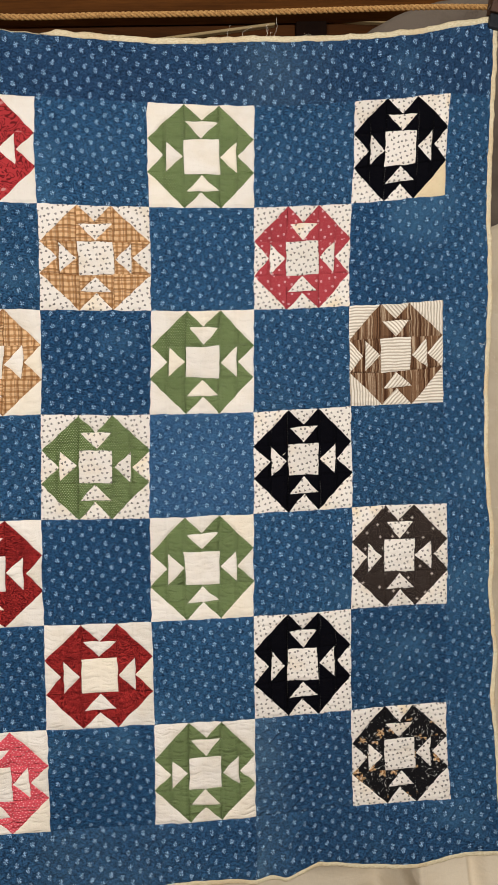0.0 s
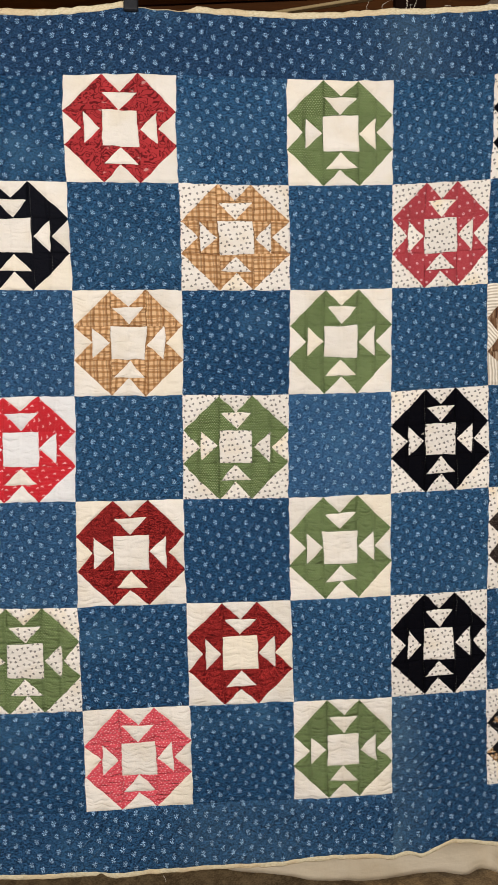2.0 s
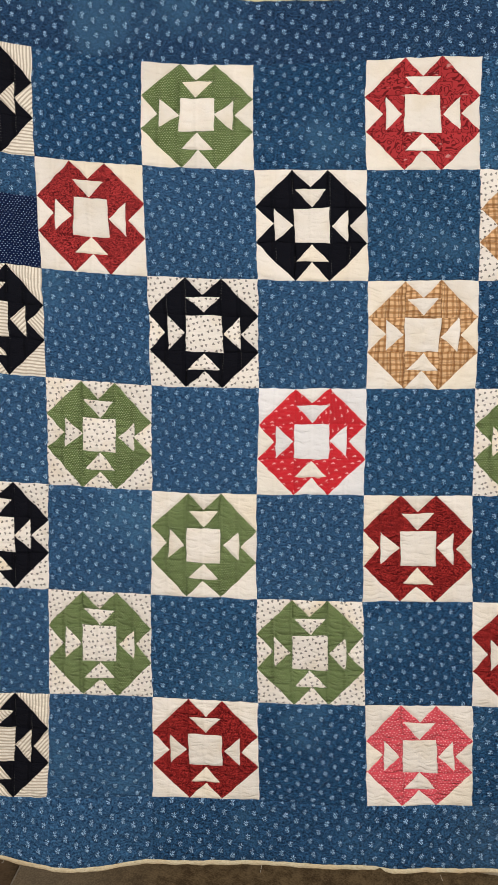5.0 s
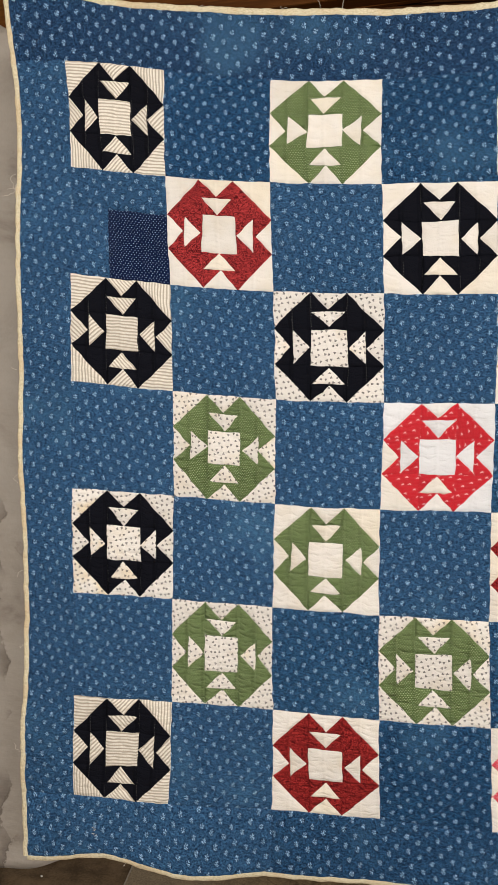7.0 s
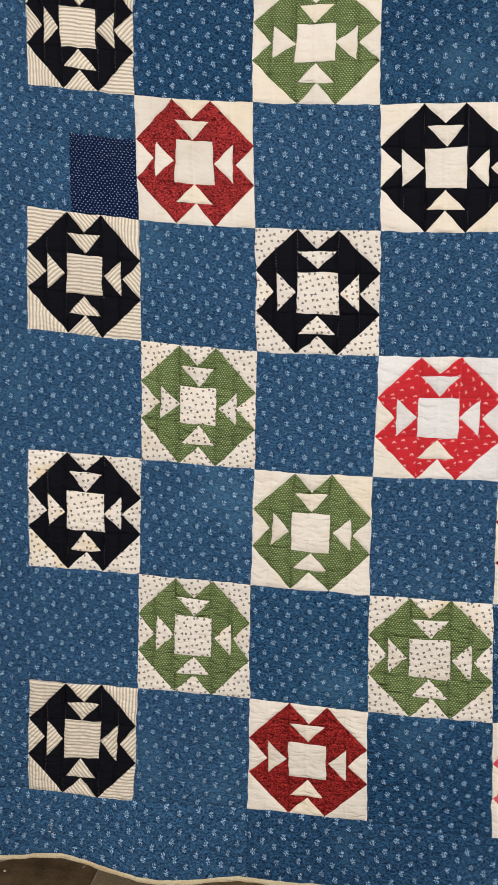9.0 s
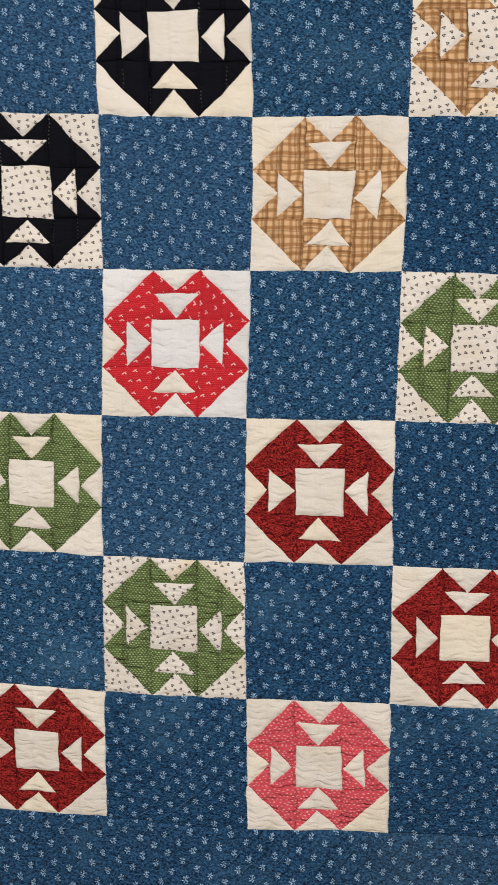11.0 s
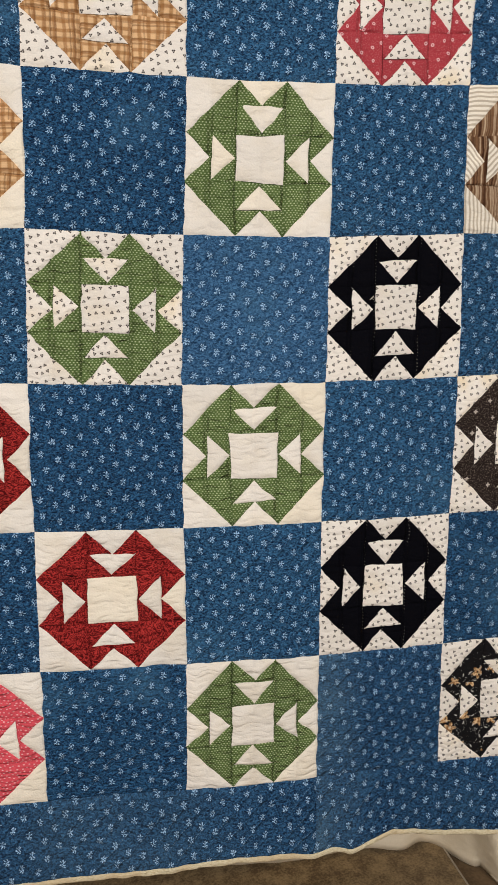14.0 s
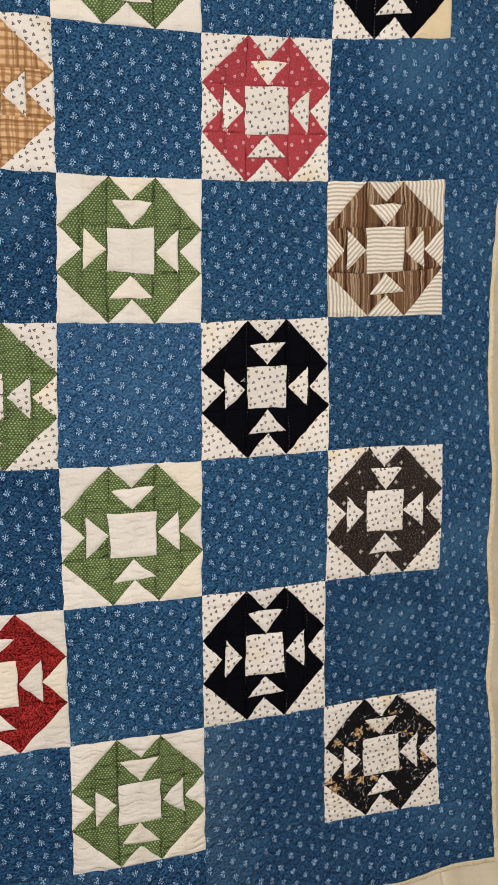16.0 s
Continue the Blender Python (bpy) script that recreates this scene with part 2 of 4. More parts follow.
def ticked_red(g, x, y):
    """Bright red with faint pin dots and small pale leaflets in threes."""
    px, py, _ = g.lattice(x, y, (0.0030, 0.0), (0.0015, 0.0026), 0.0004)
    c = g.mix(g.mul(g.dot(px, py, 0.0006, 0.5), 0.22), rgb("c61f2b"), rgb("f2a8a4"))
    lx, ly, r = g.lattice(x, y, (0.0150, 0.0060), (-0.0070, 0.0135), 0.005)
    for cx, cy, slope, long in LEAFLETS:
        k, w = math.cos(radians(slope)), math.sin(radians(slope))
        du, dv = g.sub(lx, cx * 0.001), g.sub(ly, cy * 0.001)
        along = g.m("MAXIMUM", g.sub(g.m("ABSOLUTE", g.add(g.mul(du, k), g.mul(dv, w))), long * 0.001), 0.0)
        gap, _ = g.polar(along, g.sub(g.mul(dv, k), g.mul(du, w)))
        c = g.mix(g.step(gap, 0.0004, 0.0010, 0.85, 0.0), c, rgb("f4d8d2"))
    return c


def plaid(g, x, y):
    """Woven tan plaid: soft upright bands crossed by thin dark double lines."""
    def bars(c, pitch, width):
        p = g.m("ABSOLUTE", g.sub(g.m("FRACT", g.mul(c, 1 / pitch)), 0.5))
        return g.step(p, width * 0.55, width * 1.35, 1.0, 0.0)
    wob = g.mul(g.noise(g.vec(x, y), 30.0, 1.0), 0.0012)
    xx, yy = g.add(x, wob), g.add(y, wob)
    c = g.mix(g.mul(bars(xx, 0.0116, 0.22), 0.74), rgb("e2b98a"), rgb("a0703f"))
    c = g.mix(g.mul(bars(g.add(xx, 0.002), 0.0236, 0.045), 0.4), c, rgb("70492a"))
    c = g.mix(g.mul(bars(yy, 0.0118, 0.20), 0.62), c, rgb("946236"))
    c = g.mix(g.mul(bars(g.add(yy, 0.0045), 0.0236, 0.06), 0.5), c, rgb("6b4526"))
    c = g.mix(g.mul(bars(g.add(yy, 0.0105), 0.0236, 0.05), 0.5), c, rgb("6b4526"))
    thread = g.noise(g.vec(g.mul(x, 0.15), y), 900.0, 1.0)
    return g.mix(g.step(thread, 0.55, 0.75, 0.0, 0.25), c, rgb("e6c8a2"))


def ringed_rose(g, x, y):
    lx, ly, r = g.lattice(x, y, (0.0170, 0.0050), (-0.0080, 0.0165), 0.006)
    d, a = g.polar(lx, ly)
    ring = g.mul(g.step(d, 0.0020, 0.0028, 1.0, 0.0), g.step(d, 0.0006, 0.0012))
    speck = g.step(g.noise(g.vec(x, y), 520.0, 1.0), 0.48, 0.72, 0.0, 0.45)
    c = g.mix(speck, rgb("a63a42"), rgb("c47a78"))
    return g.mix(g.mul(ring, 0.7), c, rgb("f0c8c8"))


def brown_stripe(g, x, y):
    n = g.noise(g.vec(g.mul(x, 1.0), g.mul(y, 0.004)), 180.0, 3.0, 0.65)
    c = g.mix(g.step(n, 0.38, 0.52), rgb("43291a"), rgb("76573e"))
    return g.mix(g.step(n, 0.53, 0.61), c, rgb("b69f84"))


def speckled_brown(g, x, y):
    speck = g.step(g.noise(g.vec(x, y), 450.0, 2.0), 0.50, 0.68, 0.0, 0.6)
    c = g.mix(speck, rgb("241b18"), rgb("83766a"))
    lx, ly, r = g.lattice(x, y, (0.0250, 0.0080), (-0.0100, 0.0220), 0.012)
    d, a = g.polar(lx, ly)
    reach = g.add(0.0026, g.mul(g.m("COSINE", g.mul(a, 4.0)), 0.0009))
    bloom = g.step(d, g.sub(reach, 0.0006), g.add(reach, 0.0005), 0.8, 0.0)
    return g.mix(g.mul(bloom, g.step(r[2], 0.25, 0.3)), c, rgb("cfc4b8"))


def black_floral(g, x, y):
    c = rgb("131214")
    streak = g.noise(g.vec(g.mul(x, 1.4), g.mul(y, 0.8)), 72.0, 3.0, 0.6, 2.2)
    c = g.mix(g.step(streak, 0.60, 0.70, 0.0, 0.8), c, rgb("c9c6bf"))
    lx, ly, r = g.lattice(x, y, (0.0400, 0.0110), (-0.0130, 0.0360), 0.014)
    d, a = g.polar(lx, ly)
    reach = g.add(0.0085, g.mul(g.m("COSINE", g.mul(a, 5.0)), 0.0028))
    bloom = g.mul(g.step(d, g.sub(reach, 0.0012), g.add(reach, 0.0008), 1.0, 0.0), g.step(g.noise(g.vec(x, y), 190.0, 2.0), 0.34, 0.44))
    shade = g.mix(g.step(g.noise(g.vec(x, y), 260.0, 2.0), 0.4, 0.6), rgb("94683e"), rgb("dcbd92"))
    c = g.mix(g.mul(bloom, g.step(r[2], 0.3, 0.32)), c, shade)
    px, py, q = g.lattice(x, y, (0.0170, 0.0040), (-0.0060, 0.0150), 0.010)
    d, a = g.polar(px, py)
    a = g.add(a, g.mul(q[2], 6.3))
    leaf, _ = g.polar(g.mul(g.mul(d, g.m("COSINE", a)), 0.34), g.mul(d, g.m("SINE", a)))
    return g.mix(g.mul(g.step(leaf, 0.0007, 0.0013, 0.8, 0.0), g.step(q[0], 0.25, 0.3)), c, rgb("c8c4bc"))


def paisley_red(g, x, y):
    swirl = g.m("FRACT", g.mul(g.noise(g.vec(x, y), 60.0, 0.0, 0.5, 1.2), 4.0))
    line = g.step(g.m("ABSOLUTE", g.sub(swirl, 0.5)), 0.10, 0.22, 0.85, 0.0)
    c = g.mix(line, rgb("b2373a"), rgb("551014"))
    light = g.step(g.noise(g.vec(x, g.mul(y, 2.2)), 36.0, 3.0), 0.64, 0.70, 0.0, 0.55)
    return g.mix(light, c, rgb("e2b2aa"))


FABRIC = {
    "indigo": cloth("indigo_sprig_cotton", indigo("081d38", "386991"), 0.3, 0.16, True),
    "indigo_soft": cloth("soft_indigo_sprig_cotton", indigo("112b4a", "416d94"), 0.3, 0.1, True),
    # deep, worn and hem grounds also carry the dimmer light low on the quilt
    "indigo_deep": cloth("deep_indigo_sprig_cotton", indigo("061832", "2d5d86"), 0.25, 0.1, True),
    "indigo_faded": cloth("faded_indigo_sprig_cotton", indigo("183859", "47739c"), 0.3, 0.1, True),
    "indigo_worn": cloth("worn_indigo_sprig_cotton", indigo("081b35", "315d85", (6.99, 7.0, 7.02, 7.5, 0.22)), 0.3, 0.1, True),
    "indigo_hem_shaded": cloth("shaded_hem_indigo_cotton", indigo("081c35", "325e86", (4.3, 5.3, 5.6, 6.8, 0.10)), 0.3, 0.1, True),
    # top border: same print, ground darkened for the weaker light up there
    "indigo_head_shaded": cloth("shaded_head_indigo_cotton", indigo("091b34", "2d5075", (6.5, 7.1, 7.3, 8.0, 0.14)), 0.3, 0.1, True),
    "muslin": cloth("cream_muslin", plain("f0e9dd", "e9dfcd")),
    "white": cloth("white_cotton", plain("ebeae8", "e0dedb")),
    "dots": cloth("dotted_shirting", shirting_dots),
    "tanned": cloth("tanned_shirting", plain("e2cda4", "d8bd8c")),
    "stripe": cloth("striped_shirting", shirting_stripe),
    "green": cloth("green_pin_dot", pin_dots("5b6f3e", "d9e3b4", 0.0048, 0.0032, 0.00074, 0.66, 0.68), groove=-0.0042, shrunk=3.0),
    "black": cloth("black_cotton", black_stitched("0a0a0f"), spec=0.04, groove=-0.004),
    # the black one step lighter, for blocks left of the middle column
    "greyish": cloth("greyish_black_cotton", black_stitched("13141a"), spec=0.06, groove=-0.004),
    "red": cloth("bright_red_ticked", ticked_red),
    "wine": cloth("dark_red_squiggle", squiggle("b0302d", "580c0f"), groove=-0.003, shrunk=2.6),
    "crimson": cloth("red_squiggle", squiggle("bc3c3c", "521014")),
    "paisley": cloth("red_paisley", paisley_red),
    "pink": cloth("pink_pin_dot", pin_dots("de5560", "f6c3c3", 0.0068, 0.0048, 0.00095, 0.72, 0.7, 0.0030), shrunk=2.2),
    "plaid": cloth("tan_plaid", plaid, groove=-0.0025),
    "rose": cloth("rose_ringed", ringed_rose, groove=-0.0025),
    "brown_stripe": cloth("brown_striped_cotton", brown_stripe),
    "speckled": cloth("speckled_brown_print", speckled_brown),
    "floral": cloth("black_floral_print", black_floral),
    "navy": cloth("navy_pin_dot", pin_dots("091a3e", "b4cce8", 0.0070, 0.0042, 0.00072, 0.85, 0.8, 0.0012), slant=True),
    "binding": cloth("cream_binding", gathered),
}


def solid(name, code, tint, scale, rough=0.6, bump=0.0, stretch=(1, 1, 1), detail=4.0, spec=0.3, metal=0.0):
    """A plain material with two scales of variation in object space."""
    g = Nodes(name)
    x, y, z = g.place()
    v = g.vec(g.mul(x, stretch[0]), g.mul(y, stretch[1]), g.mul(z, stretch[2]))
    n = g.noise(v, scale, detail, 0.6)
    f = g.noise(v, scale * 12, 2.0)
    k = g.add(g.mul(n, 0.75), g.mul(f, 0.25))
    return g.finish(g.mix(g.step(k, 0.3, 0.7), rgb(code), rgb(tint)), g.mul(k, bump) if bump else None, rough, 1.0, metal=metal, spec=spec)


def sheet_cloth(name, code, tint, stain, tide=None):
    """Washed cotton sheet with soft blots; tide: where a scalloped water line dried down its length."""
    g = Nodes(name)
    x, y, z = g.place()
    v = g.vec(x, y, z)
    blot = g.noise(g.vec(g.mul(x, 0.9), y, g.mul(z, 1.2)), 4.6, 5.0, 0.62, 0.9)
    rim = g.step(g.m("ABSOLUTE", g.sub(blot, 0.57)), 0.0, 0.022, 0.55, 0.0)
    c = g.mix(g.step(blot, 0.35, 0.65), rgb(code), rgb(tint))
    c = g.mix(g.mul(rim, g.step(g.noise(v, 9.0, 2.0), 0.42, 0.66)), c, rgb(stain))
    c = g.mix(g.step(blot, 0.56, 0.72, 0.0, 0.55), c, rgb(stain))
    if tide is not None:
        p = g.m("FRACT", g.add(g.mul(z, 1 / 0.17), g.mul(g.noise(v, 5.0, 1.0), 0.9)))
        p = g.sub(g.mul(p, 2.0), 1.0)
        edge = g.add(tide, g.mul(g.sub(g.mul(p, p), 1.0), 0.028))
        d = g.sub(g.sub(x, edge), g.mul(g.sub(g.noise(v, 60.0, 3.0, 0.65), 0.5), 0.032))
        rim = g.step(g.m("ABSOLUTE", d), 0.0005, 0.006, 1.0, 0.0)
        seep = g.mul(g.step(d, -0.05, 0.0, 0.0, 0.7), g.step(d, 0.0, 0.004, 1.0, 0.0))
        kept = g.mul(g.step(g.noise(v, 7.0, 1.0), 0.40, 0.58), g.step(z, 0.95, 1.1, 1.0, 0.0))
        c = g.mix(g.mul(g.m("MAXIMUM", g.mul(rim, 0.9), seep), kept), c, rgb(stain, 0.85))
    weave = g.noise(g.vec(g.mul(x, 3.0), y, g.mul(z, 0.5)), 260.0, 2.0)
    c = g.mix(1.0, c, g.vec(*[g.add(0.93, g.mul(weave, 0.14))] * 3), "MULTIPLY")
    crease = g.noise(g.vec(g.mul(x, 0.6), y, g.mul(z, 1.6)), 26.0, 3.0)
    return g.finish(c, g.mul(crease, 0.004), 0.9, 0.8, spec=0.15)


def mat_cloth():
    """Speckled brown mat, mixed greyer and paler towards its two sides."""
    g = Nodes("brown_mat")
    x, y, z = g.place()
    v = g.vec(x, y, z)
    blot, speck = g.noise(v, 26.0, 3.0, 0.6), g.noise(v, 210.0, 2.0, 0.6)
    c = g.mix(g.step(g.add(g.mul(blot, 0.55), g.mul(speck, 0.45)), 0.36, 0.64), rgb("604e38"), rgb("97805d"))
    greyed = g.m("MAXIMUM", g.step(x, -0.9, -0.45, 0.75, 0.0), g.step(x, 0.6, 0.9, 0.0, 0.2))
    c = g.mix(greyed, c, g.mix(g.step(speck, 0.3, 0.7), rgb("93826a"), rgb("a8977c")))
    return g.finish(c, g.mul(speck, 0.0014), 0.9, 0.8, spec=0.1)


WOOD_DARK = solid("dark_wall_boards", "38200e", "5a3518", 5.0, 0.7, 0.0006, (0.25, 1, 3), spec=0.08)
WOOD_BLACK = solid("near_black_board", "1a0e07", "2a170b", 6.0, 0.7, 0.0006, (1, 1, 0.3), spec=0.08)
WOOD_BEAM = solid("brown_timber", "4a2a10", "74461d", 6.0, 0.7, 0.0006, (0.2, 1, 3), spec=0.08)
WOOD_PALE = solid("pale_lath", "b49a6a", "c9b184", 9.0, 0.7, 0.0004, (0.3, 1, 3))
WOOD_CLIP = solid("clip_wood", "402a1e", "5e4230", 20.0, 0.6)
RUBBER = solid("black_rubber", "15171c", "23262c", 60.0, 0.55)
STEEL = solid("clip_steel", "8a8a88", "b0b0ac", 40.0, 0.35, metal=1.0)
SISAL = solid("sisal_fibre", "94693a", "d3a668", 260.0, 0.85, 0.0006, (1, 1, 1))
FLOOR = solid("dark_concrete", "564735", "866f54", 14.0, 0.85, 0.001, spec=0.1)
MAT = mat_cloth()
PLASTER = solid("room_plaster", "cdc6ba", "dad4c8", 4.0, 0.85, 0.0005)
CEILING = solid("ceiling_board", "c4baa6", "d2c9b8", 4.0, 0.85, 0.0005)
SHEET_GREY = sheet_cloth("stained_grey_sheet", "b7aea1", "a99f92", "7b7166", -1.182)
SHEET_UPPER = sheet_cloth("darker_upper_sheet", "756a5e", "675c51", "52483f")
SHEET_CREAM = sheet_cloth("cream_sheet", "e3d5bb", "d9c9ac", "d0be9f")
THREAD = solid("loose_thread", "e8ddc8", "f0e8d8", 40.0, 0.9)

# ---- mesh helpers ----


def mesh_object(name, verts, faces, material, parent=None, label="", uvs=None, smooth=True, seats=None):
    me = bpy.data.meshes.new(name)
    me.from_pydata([tuple(v) for v in verts], [], [tuple(f) for f in faces])
    me.polygons.foreach_set("use_smooth", [smooth] * len(me.polygons))
    if uvs is not None:
        idx = np.empty(len(me.loops), dtype=np.int32)
        me.loops.foreach_get("vertex_index", idx)
        for layer, values in (("cloth", uvs), ("quilt", uvs if seats is None else seats)):
            me.uv_layers.new(name=layer).data.foreach_set("uv", np.asarray(values, dtype=np.float32)[idx].ravel())
    me.materials.append(material)
    ob = new(name, me)
    if parent is not None:
        ob.parent = parent
    if label:
        tagged(ob, label)
    return ob


def part(name, bm, material, parent, label=""):
    me = bpy.data.meshes.new(name)
    bm.to_mesh(me)
    bm.free()
    me.materials.append(material)
    ob = new(name, me)
    if parent is not None:
        ob.parent = parent
    if label:
        tagged(ob, label)
    return ob


def box_bm(x0, x1, y0, y1, z0, z1, bevel=0.0, segments=2):
    bm = bmesh.new()
    bmesh.ops.create_cube(bm, size=1.0)
    for v in bm.verts:
        v.co = ((x0 + x1) / 2 + v.co.x * (x1 - x0), (y0 + y1) / 2 + v.co.y * (y1 - y0), (z0 + z1) / 2 + v.co.z * (z1 - z0))
    if bevel:
        bmesh.ops.bevel(bm, geom=bm.edges[:], offset=bevel, segments=segments, affect="EDGES", profile=0.6)
    return bm


def tube(path, radius, sides=8):
    """Vertices and faces of a round tube along a list of points; radius may vary along it."""
    pts = [Vector(p) for p in path]
    verts, faces = [], []
    side = Vector((0, 1, 0))
    for i, p in enumerate(pts):
        way = (pts[min(i + 1, len(pts) - 1)] - pts[max(i - 1, 0)]).normalized()
        side = (side - way * side.dot(way)).normalized()
        up = way.cross(side)
        r = radius[i] if isinstance(radius, (list, tuple)) else radius
        for k in range(sides):
            a = 2 * math.pi * k / sides
            verts.append(p + (side * math.cos(a) + up * math.sin(a)) * r)
    for i in range(len(pts) - 1):
        for k in range(sides):
            a, b = i * sides + k, i * sides + (k + 1) % sides
            faces.append((a, b, b + sides, a + sides))
    faces.append(tuple(range(sides))[::-1])
    faces.append(tuple(range((len(pts) - 1) * sides, len(pts) * sides)))
    return verts, faces


def smooth_curve(knots):
    """A smooth function through (place, value) knots (Catmull-Rom tangents)."""
    xs, ys = np.array([k[0] for k in knots]), np.array([k[1] for k in knots])
    slope = np.gradient(ys, xs)

    def value(x):
        x = np.clip(np.asarray(x, dtype=float), xs[0], xs[-1])
        i = np.clip(np.searchsorted(xs, x) - 1, 0, len(xs) - 2)
        h = xs[i + 1] - xs[i]
        t = (x - xs[i]) / h
        return ((2 * t**3 - 3 * t**2 + 1) * ys[i] + (t**3 - 2 * t**2 + t) * h * slope[i]
                + (3 * t**2 - 2 * t**3) * ys[i + 1] + (t**3 - t**2) * h * slope[i + 1])
    return value


# ---- the room ----
Z0 = 1.12          # height of the quilt's middle over the floor
BACK, FRONT, SIDE, TOP = 0.9, -3.6, 3.0, 2.75


def structure(name, bm, material, label, category):
    return tagged(part(name, bm, material, None), label, category, kind="structure")


structure("floor", box_bm(-SIDE - 0.1, SIDE + 0.1, FRONT - 0.1, BACK + 0.1, -0.1, 0.0), FLOOR, "dark brown worn concrete floor of the room", "floor")
structure("ceiling", box_bm(-SIDE - 0.1, SIDE + 0.1, FRONT - 0.1, BACK + 0.1, TOP, TOP + 0.1), CEILING, "pale board ceiling over the room", "ceiling")
structure("wall_south", box_bm(-SIDE, SIDE, FRONT - 0.1, FRONT, 0, TOP), PLASTER, "plain pale plaster wall", "wall")
structure("wall_west", box_bm(-SIDE - 0.1, -SIDE, FRONT - 0.1, BACK + 0.1, 0, TOP), PLASTER, "plain pale plaster wall", "wall")
structure("wall_east", box_bm(SIDE, SIDE + 0.1, FRONT - 0.1, BACK + 0.1, 0, TOP), PLASTER, "plain pale plaster wall", "wall")
wall_back = structure("wall_north", box_bm(-SIDE, SIDE, BACK + 0.02, BACK + 0.1, 0, TOP), WOOD_DARK, "dark stained board wall behind the hanging quilt", "wall")
for k in range(15):
    z = k * 0.185
    part("board", box_bm(-SIDE, SIDE, BACK, BACK + 0.02, z + 0.003, min(z + 0.182, TOP), 0.004, 1), WOOD_DARK, wall_back)
beam = tagged(part("ceiling_beam", box_bm(-SIDE - 0.05, SIDE + 0.05, 0.0, 0.07, 0.0, 0.26, 0.006), WOOD_BEAM, None), "rough brown timber beam above the dark board wall", "beam", kind="structure")
beam.matrix_world = pose(0, 0.82, 2.421, 0, -4.8, 0)
mat = tagged(part("floor_mat", box_bm(-0.905, 0.895, -0.6, 0.85, 0.0, 0.006, 0.002, 1), MAT, None), "mottled brown mat, greyer and paler at its edges, lying on the dark floor", "mat")
for side in (-0.907, 0.893):
    part("edging", box_bm(side, side + 0.004, -0.6, 0.85, 0.0, 0.0075, 0.001, 1), solid("pale_edging", "9c8f7c", "b3a793", 40.0, 0.85), mat, "pale narrow edging")

# ---- the quilt's hang ----
COLS, ROWS = 9, 7
SLACK_X = [0, 4.5, 0.1, -0.1, 0.7, -0.1, 0,
           0.7, -6.8, 5.3, -2.1, 1.2, 1.1, -0.2,
           2.7, -1.9, 0.8, -2.3, 0.2, 1.7, -0.3,
           -5.4, 3, 0.1, -1.2, 1.5, -0.2, -0.3,
           0.3, 1.3, 1.2, 0.3, -0.8, 0.1, 0.6,
           0.7, 0.7, -0.8, -0.3, -0.2, -0.2, 0.4,
           0.1, -0.9, 0.1, -0, -0.1, 0, 0,
           0.4, -0.4, -0.5, 0.3, 0, -0.2, -0,
           -0.4, 0.2, -0, -0.1, 0.2, -0.1, -0.2]
SLACK_Z = [3.1, 0.3, 1, 1.8, 0.4, 0.6, -0.2,
           -2.8, -7.8, 2.1, -1, 0.7, 0.1, -0.6,
           15.8, -12.1, 1.3, -0.6, 0, -0.1, -0.1,
           -0.4, 2.7, 1.6, 0.4, -0.4, 0.4, -0.4,
           1.3, -3, 0.7, 0.4, 0.2, -0.2, 0.1,
           0.5, -0.6, 0.5, -0.5, -0.1, -0.3, 0.1,
           -1.3, 1.5, -0.2, 0.9, -0.4, 0.1, 0.3,
           -0.2, -0.1, -0, 0.4, 0.4, 0.1, -0.1,
           0.4, -0.5, 0, -0.4, 0.1, -0.1, -0.3]
BELLY = [-0.3, 1.8, -2.6, -1.4, 1,
           0.6, 1.7, 2, 0.2, -0.1,
           -1.5, 0.7, 2.9, -1.3, -0.4,
           -1.1, 0.6, -0.9, -3.3, 0,
           -0, 0.1, 0, 0.1, -0]
top_edge = smooth_curve([(-1.06, 0.900), (-0.98, 0.875), (-0.886, 0.853), (-0.83, 0.842), (-0.753, 0.832), (-0.644, 0.821), (-0.537, 0.811), (-0.43, 0.806),
                         (-0.29, 0.801), (-0.188, 0.802), (-0.083, 0.810), (0.0, 0.825), (0.06, 0.822), (0.173, 0.819), (0.244, 0.818), (0.354, 0.820),
                         (0.511, 0.834), (0.719, 0.853), (0.862, 0.876), (0.954, 0.896), (1.06, 0.918)])
bottom_edge = smooth_curve([(-1.06, -0.848), (-1.019, -0.845), (-0.987, -0.842), (-0.924, -0.828), (-0.851, -0.814), (-0.803, -0.817), (-0.745, -0.828),
                            (-0.688, -0.838), (-0.633, -0.841), (-0.592, -0.839), (-0.53, -0.833), (-0.42, -0.831), (-0.314, -0.828), (-0.211, -0.826),
                            (-0.101, -0.830), (-0.033, -0.843), (0.013, -0.846), (0.128, -0.848), (0.243, -0.851), (0.279, -0.849), (0.33, -0.841),
                            (0.416, -0.836), (0.456, -0.838), (0.488, -0.843), (0.516, -0.848), (0.535, -0.846), (0.552, -0.845), (0.578, -0.853),
                            (0.590, -0.851), (0.601, -0.846), (0.622, -0.838), (0.643, -0.830), (0.668, -0.832), (0.725, -0.842), (0.778, -0.849),
                            (0.828, -0.851), (0.863, -0.848), (0.904, -0.838), (0.928, -0.831), (0.96, -0.827), (0.989, -0.827), (1.06, -0.834)])
